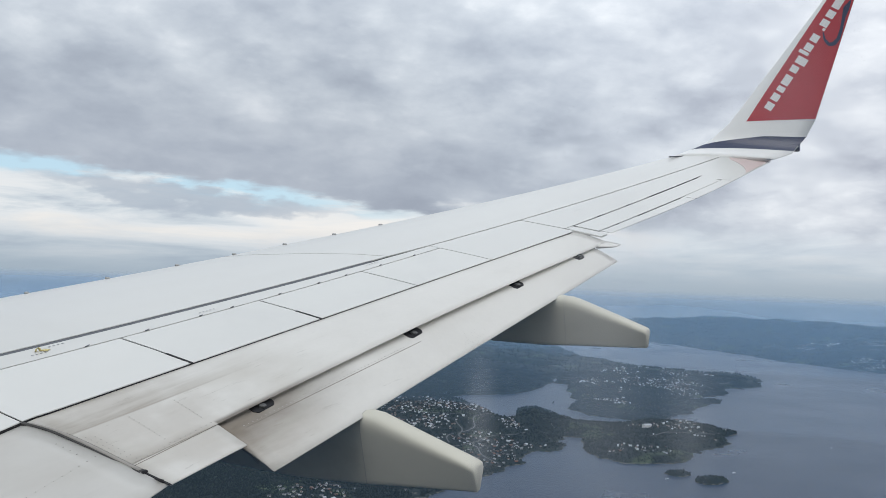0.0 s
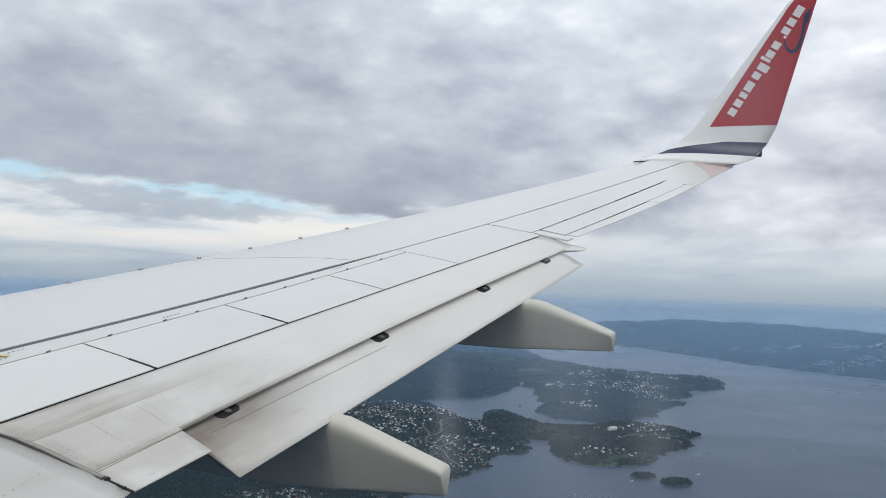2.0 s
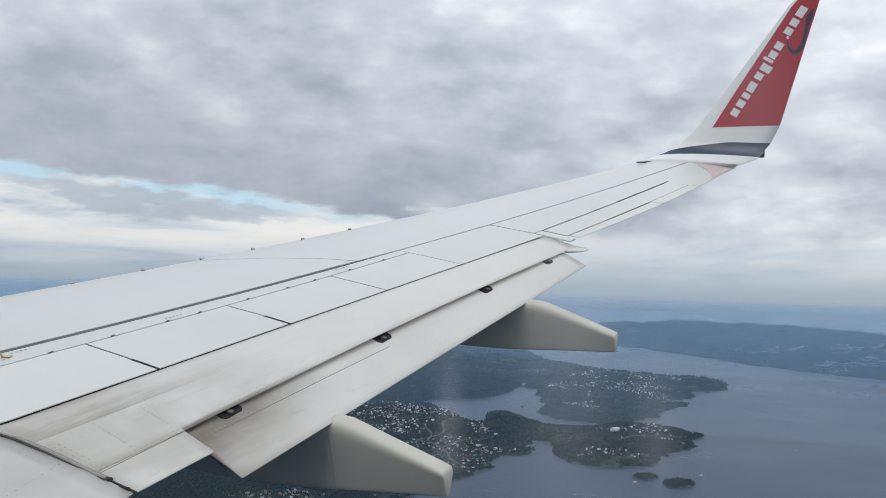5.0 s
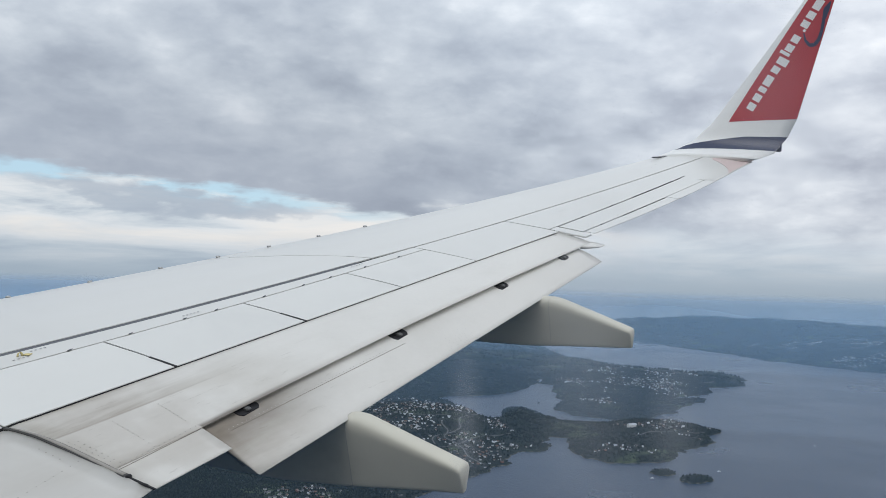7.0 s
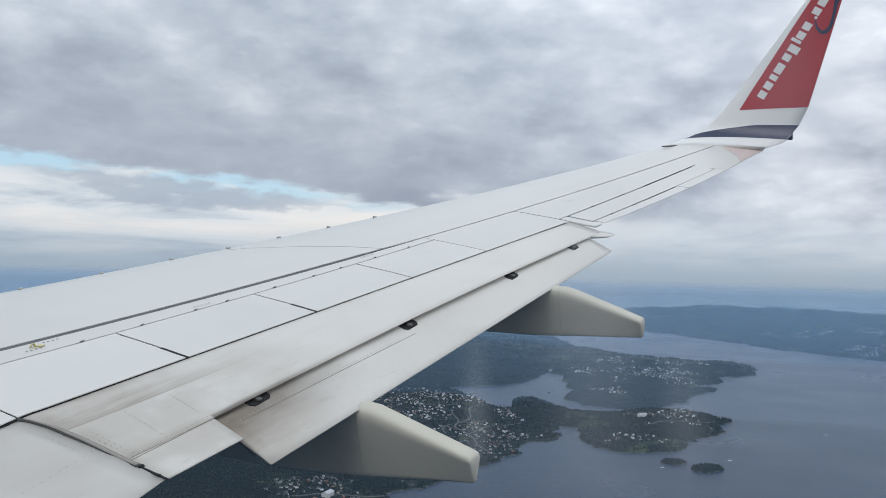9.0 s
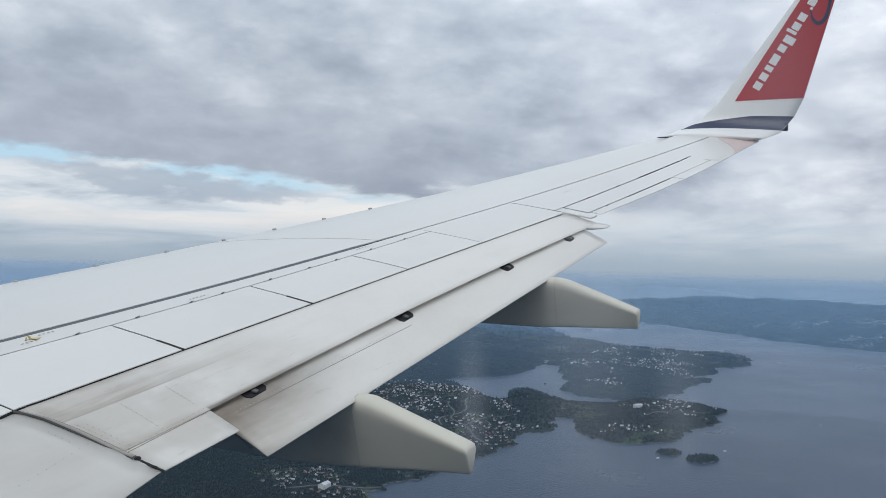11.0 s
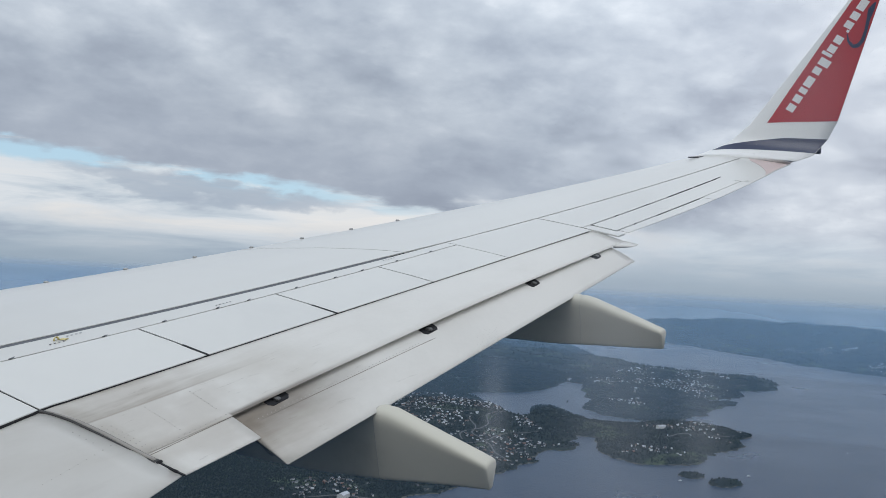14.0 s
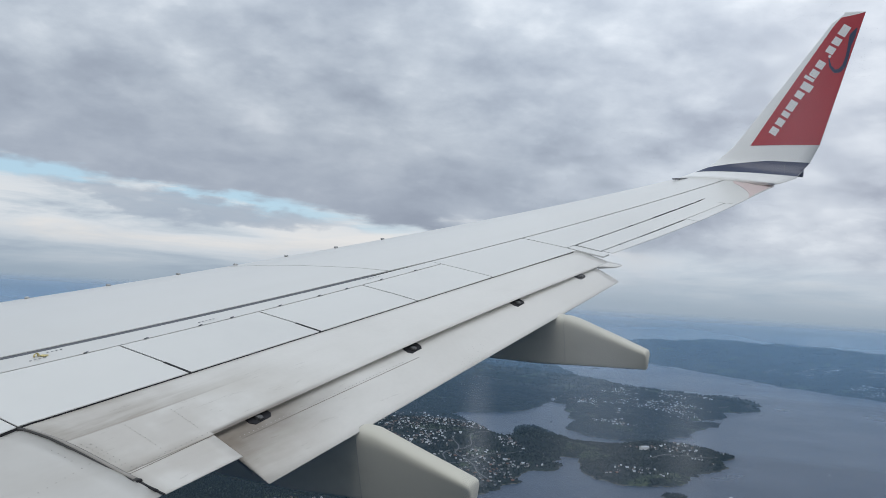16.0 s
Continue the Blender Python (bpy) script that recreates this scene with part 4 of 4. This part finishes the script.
# ---- tinted sheets imitating haze over the fjord ----
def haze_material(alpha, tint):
    m = bpy.data.materials.new("painted_haze_tint")
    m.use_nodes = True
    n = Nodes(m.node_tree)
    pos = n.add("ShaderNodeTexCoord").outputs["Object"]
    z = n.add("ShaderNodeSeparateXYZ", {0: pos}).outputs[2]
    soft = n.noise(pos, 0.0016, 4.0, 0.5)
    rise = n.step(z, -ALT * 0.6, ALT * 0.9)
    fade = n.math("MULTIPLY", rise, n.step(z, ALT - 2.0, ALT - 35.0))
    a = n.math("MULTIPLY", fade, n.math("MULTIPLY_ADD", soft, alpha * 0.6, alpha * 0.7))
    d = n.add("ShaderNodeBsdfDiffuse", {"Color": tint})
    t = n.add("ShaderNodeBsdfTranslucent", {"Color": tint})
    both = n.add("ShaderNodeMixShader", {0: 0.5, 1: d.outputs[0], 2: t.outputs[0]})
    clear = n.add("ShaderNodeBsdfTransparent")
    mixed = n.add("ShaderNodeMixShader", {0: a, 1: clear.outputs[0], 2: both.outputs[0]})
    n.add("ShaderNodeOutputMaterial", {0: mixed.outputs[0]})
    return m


# sloped see-through sheets: aerial haze put in as blue tint, denser higher up
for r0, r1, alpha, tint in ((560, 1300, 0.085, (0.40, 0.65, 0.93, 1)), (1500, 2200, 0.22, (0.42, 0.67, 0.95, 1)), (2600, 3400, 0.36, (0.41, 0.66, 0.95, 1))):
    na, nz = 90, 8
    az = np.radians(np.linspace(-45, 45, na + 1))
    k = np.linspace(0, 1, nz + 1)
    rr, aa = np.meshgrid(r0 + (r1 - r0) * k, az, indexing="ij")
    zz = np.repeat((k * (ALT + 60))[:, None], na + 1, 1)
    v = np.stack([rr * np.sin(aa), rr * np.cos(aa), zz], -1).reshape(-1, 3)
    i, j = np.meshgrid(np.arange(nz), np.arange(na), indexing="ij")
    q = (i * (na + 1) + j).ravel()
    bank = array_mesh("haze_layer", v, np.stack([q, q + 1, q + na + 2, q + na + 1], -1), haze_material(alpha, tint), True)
    tagged(bank, "sloped tinted sheet imitating blue haze over the fjord", "haze", kind="stuff")


# ---- woods ----
rng = np.random.default_rng(5)


def scatter(count, r0, r1, az0=-36, az1=36):
    r = np.sqrt(rng.uniform(r0 ** 2, r1 ** 2, count))
    a = np.radians(rng.uniform(az0, az1, count))
    return r * np.sin(a), r * np.cos(a)


def built_up(x, y):
    """How densely a spot is built over."""
    towns = ((10, 1330, 125, 235, 1.0), (85, 1150, 75, 110, 1.0), (-20, 1500, 110, 110, 0.9), (-105, 865, 70, 60, 0.8), (-45, 1010, 70, 100, 0.8), (430, 1960, 170, 260, 0.7), (345, 1630, 80, 60, 0.65),
             (560, 2160, 120, 100, 0.6), (335, 1335, 95, 70, 0.42), (400, 1370, 50, 90, 0.55), (255, 1180, 55, 60, 0.45), (1560, 2870, 260, 150, 0.8), (1250, 3150, 150, 200, 0.55), (1330, 2680, 160, 90, 0.6))
    d = np.full(np.shape(x), 0.0)
    for cx, cy, rx, ry, thick in towns:
        d = np.maximum(d, thick * np.minimum(1, 1.6 * (1 - ((x - cx) / rx) ** 2 - ((y - cy) / ry) ** 2)))
    return np.clip(1.15 * d, 0, 1) * np.clip(1 + 6.0 * fbm(x, y, 60, 3, 41), 0, 2.2)


def forest_material():
    m = bpy.data.materials.new("conifer_and_birch_foliage")
    m.use_nodes = True
    n = Nodes(m.node_tree)
    r = n.add("ShaderNodeNewGeometry").outputs["Random Per Island"]
    col = n.ramp(r, [(0.0, (0.011, 0.018, 0.020)), (0.6, (0.015, 0.024, 0.025)), (0.9, (0.021, 0.032, 0.028)), (1.0, (0.034, 0.046, 0.034))])
    bsdf = n.add("ShaderNodeBsdfPrincipled", {"Base Color": col, "Roughness": 0.85, "Specular IOR Level": 0.2})
    n.add("ShaderNodeOutputMaterial", {0: bsdf.outputs[0]})
    return m


def clumps(x, y, z, size):
    """Tree crowns: uneven double cones on a ring of five."""
    n = len(x)
    k = 5
    a = rng.uniform(0, 6.28, (n, 1)) + np.arange(k)[None] * 2 * np.pi / k
    rad = size[:, None] * rng.uniform(0.32, 0.62, (n, k))
    h = size * rng.uniform(0.75, 1.3, n)
    ring = np.stack([x[:, None] + rad * np.cos(a), y[:, None] + rad * np.sin(a), z[:, None] + h[:, None] * rng.uniform(0.25, 0.5, (n, k))], -1)
    top = np.stack([x + size * rng.uniform(-.12, .12, n), y + size * rng.uniform(-.12, .12, n), z + h], -1)[:, None]
    foot = np.stack([x, y, z - 0.4], -1)[:, None]
    v = np.concatenate([ring, top, foot], 1).reshape(-1, 3)
    base = (np.arange(n) * (k + 2))[:, None, None]
    i = np.arange(k)
    up = np.stack([i, (i + 1) % k, 0 * i + k], -1)
    dn = np.stack([(i + 1) % k, i, 0 * i + k + 1], -1)
    return v, (base + np.concatenate([up, dn])[None]).reshape(-1, 3)


# ---- roads through the village ----
def road_line(x0, y0, heading, length, bend, wave):
    pts, x, y, h = [], x0, y0, radians(heading)
    for k in range(int(length / 4)):
        pts.append((x, y))
        h += radians(bend) + 0.05 * math.sin(k / wave) 
        x, y = x + 4 * math.sin(h), y + 4 * math.cos(h)
    return np.array(pts)


ASPHALT = surface("worn_asphalt", (0.09, 0.09, 0.09), 0.85, grain=0.2, grain_size=0.4)
ROADS = [road_line(-40, 1100, 24, 260, -0.1, 6.0), road_line(10, 1180, -12, 340, 0.2, 7.0), road_line(70, 1080, -38, 280, 0.4, 5.0), road_line(-110, 1400, 72, 150, -0.3, 6.0),
         road_line(400, 1820, 8, 380, 0.3, 8.0), road_line(-135, 835, 55, 130, -0.4, 5.0), road_line(300, 1290, 50, 150, -0.2, 5.0)]
for line in ROADS:
    z = country(line[:, 0], line[:, 1])
    line = line[z > 1.6]
    z = z[z > 1.6] + 0.5
    d = np.gradient(line, axis=0)
    nrm = np.stack([-d[:, 1], d[:, 0]], -1) / np.linalg.norm(d, axis=1)[:, None]
    a, b = line + nrm * 0.75, line - nrm * 0.75
    v = np.concatenate([np.c_[a, z], np.c_[b, z], np.c_[a + nrm * 0.5, z - 1.2], np.c_[b - nrm * 0.5, z - 1.2]])
    m = len(line)
    k = np.arange(m - 1)
    f = np.concatenate([np.stack([k, k + 1, k + m + 1, k + m], -1), np.stack([k, k + 2 * m, k + 2 * m + 1, k + 1], -1), np.stack([k + m, k + m + 1, k + 3 * m + 1, k + 3 * m], -1)])
    tagged(array_mesh("road", v, f, ASPHALT), "narrow grey asphalt road winding between houses", "road", kind="structure")
ROAD_POINTS = np.concatenate(ROADS)


def off_road(x, y, gap):
    out = np.full(len(x), True)
    for p in ROAD_POINTS:
        out &= (x - p[0]) ** 2 + (y - p[1]) ** 2 > gap ** 2
    return out


FOLIAGE = forest_material()
fx, fy = scatter(230000, 590, 2200)
nx, ny = scatter(60000, 600, 1050, -32, 8)
fx, fy = np.r_[fx, nx], np.r_[fy, ny]
fz = country(fx, fy)
keep = (fz > 1.6) & (rng.uniform(0, 1, len(fx)) > np.clip(built_up(fx, fy) * 0.8 - 0.05, 0, 0.45)) & off_road(fx, fy, 3.4)
fx, fy, fz = fx[keep], fy[keep], fz[keep]
v, f = clumps(fx, fy, fz, rng.uniform(1.3, 2.3, len(fx)) * np.clip(np.hypot(fx, fy) / 1250, 0.75, 1.15))
tagged(array_mesh("forest", v, f, FOLIAGE), "dense dark green mixed woods on the headlands", "forest", kind="stuff")
fx, fy = scatter(60000, 2200, 4500)
fz = country(fx, fy)
keep = fz > 1.6
fx, fy, fz = fx[keep], fy[keep], fz[keep]
v, f = clumps(fx, fy, fz, rng.uniform(3.0, 5.5, len(fx)))
tagged(array_mesh("forest", v, f, FOLIAGE), "dense dark green woods on the far shore", "forest", kind="stuff")

# ---- houses ----
WALLS = [surface("painted_house_wall", c, 0.7, grain=0.08, grain_size=2.0, random_tint=0.1) for c in ((0.58, 0.58, 0.56), (0.34, 0.32, 0.29), (0.24, 0.11, 0.075))]
ROOFS = [surface("house_roof", c, 0.7, grain=0.2, grain_size=1.5, random_tint=0.2) for c in ((0.09, 0.09, 0.10), (0.14, 0.09, 0.07), (0.40, 0.41, 0.43))]


def house_parts(w, d, h, pitch):
    x, y = w / 2, d / 2
    wall = ([(-x, -y, -2), (x, -y, -2), (x, y, -2), (-x, y, -2), (-x, -y, h), (x, -y, h), (x, y, h), (-x, y, h), (-x, 0, h + pitch), (x, 0, h + pitch)],
            [(0, 1, 5, 4), (2, 3, 7, 6), (1, 2, 6, 9, 5), (3, 0, 4, 8, 7)])
    o = 0.25
    e = pitch * o / y
    roof_v, roof_f = [], []
    for sgn in (-1, 1):
        k = len(roof_v)
        for t in (0.0, 0.18):
            roof_v += [(-x - o, sgn * (y + o), h - e + t), (x + o, sgn * (y + o), h - e + t), (x + o, 0, h + pitch + t), (-x - o, 0, h + pitch + t)]
        roof_f += [tuple(k + i for i in q) for q in ((0, 1, 2, 3), (4, 7, 6, 5), (0, 4, 5, 1), (1, 5, 6, 2), (3, 2, 6, 7), (0, 3, 7, 4))]
    return wall, (roof_v, roof_f)


def house(k):
    ob = new("house")
    colour = ("white", "beige", "red")[k % 3]
    tagged(ob, f"small {colour} wooden house with a pitched roof among trees", "house", "houses by the fjord")
    wall, roof = house_parts((3.0, 2.4, 3.9, 2.1)[k % 4], (1.9, 1.6, 2.1, 1.5)[k % 4], (1.0, 0.8, 1.1)[k % 3], (0.6, 0.75, 0.5)[k % 3])
    part("wall", wall, WALLS[k % 3], ob, smooth=False)
    part("roof", roof, ROOFS[(k // 2) % 3], ob, smooth=False)
    return ob


hx, hy = scatter(90000, 700, 3400, -30, 34)
hz = country(hx, hy)
ok = (hz > 1.7) & (built_up(hx, hy) > rng.uniform(0.3, 1.5, len(hx))) & off_road(hx, hy, 4.0)
hx, hy, hz = hx[ok], hy[ok], hz[ok]
cell = {}
for i in range(len(hx)):
    cell.setdefault((int(hx[i] // 7), int(hy[i] // 8)), i)
idx = sorted(cell.values(), key=lambda i: hx[i] ** 2 + hy[i] ** 2)
models = [house(k) for k in (0, 3, 6, 1, 4, 0, 9, 2)]
near_idx, far_idx = idx[:300], idx[300:3600]
for j, i in enumerate(near_idx):
    m = spot(hx[i], hy[i], hz[i], float(rng.uniform(0, 180)))
    if j < len(models):
        models[j].matrix_world = m
    else:
        copy_thing(models[int(rng.integers(0, len(models)))], m)


def village(indices, material, which):
    lots = []
    for i in indices:
        w = 2.0 + 3.2 * rng.uniform(0, 1) ** 2
        d = rng.uniform(1.7, 2.5)
        vf = house_parts(w, d, rng.uniform(0.8, 1.4), rng.uniform(0.5, 0.9))[which]
        a = rng.uniform(0, 3.14)
        c, s = math.cos(a), math.sin(a)
        lots.append(([(hx[i] + c * p[0] - s * p[1], hy[i] + s * p[0] + c * p[1], hz[i] + p[2]) for p in vf[0]], vf[1]))
    return join(*lots)


for g in range(3):
    group = far_idx[g::3]
    state = rng.bit_generator.state
    town = mesh_object("village_houses", *village(group, None, 0), WALLS[(0, 1, 0)[g]], False)
    tagged(town, "scattered pale wooden houses of a village", "village", kind="stuff")
    rng.bit_generator.state = state
    part("roofs", village(group, None, 1), ROOFS[g], town, smooth=False)

# ---- the large hall on the headland, and small boats ----
hall = new("waterside_hall")
tagged(hall, "large white hall with a pale roof near the shore", "building")
wall, roof = house_parts(13.0, 7.0, 3.2, 1.6)
part("wall", wall, WALLS[0], hall, smooth=False)
part("roof", roof, ROOFS[2], hall, smooth=False)
hall.matrix_world = spot(306, 1342, float(country(306, 1342)) + 0.5, 25)
copy_thing(hall, spot(-103, 848, float(country(-103, 848)) + 0.5, 70))

BOAT_WHITE = surface("white_boat_hull", (0.75, 0.76, 0.77), 0.4, grain=0.05, grain_size=3.0)
BOAT_DARK = surface("dark_boat_windows", (0.05, 0.06, 0.07), 0.2, grain=0.1, grain_size=3.0)


def boat():
    ob = new("motor_boat")
    tagged(ob, "small white motor boat on open water", "boat", "boats on the fjord")
    rings = []
    for x, w, keel in ((-2.2, 0.75, -0.3), (-1.0, 0.85, -0.4), (0.6, 0.8, -0.4), (1.7, 0.45, -0.25), (2.4, 0.04, 0.1)):
        rings.append([(x, -w, 0.75), (x, -w * 0.8, 0.1), (x, 0, keel), (x, w * 0.8, 0.1), (x, w, 0.75)])
    part("hull", loft(rings), BOAT_WHITE, ob, smooth=False)
    part("cabin", box((0.0, 0, 1.05), 1.6, 1.1, 0.7, 0, 0.12), BOAT_WHITE, ob, smooth=False)
    part("windscreen", box((0.72, 0, 1.15), 0.2, 1.0, 0.3, 0, 0.04), BOAT_DARK, ob, smooth=False)
    return ob


first = boat()
first.matrix_world = spot(356, 1089, 0.0, 10)
for x, y, turn in ((262, 1040, 20), (560, 1290, 75)):
    copy_thing(first, spot(x, y, 0.0, turn))
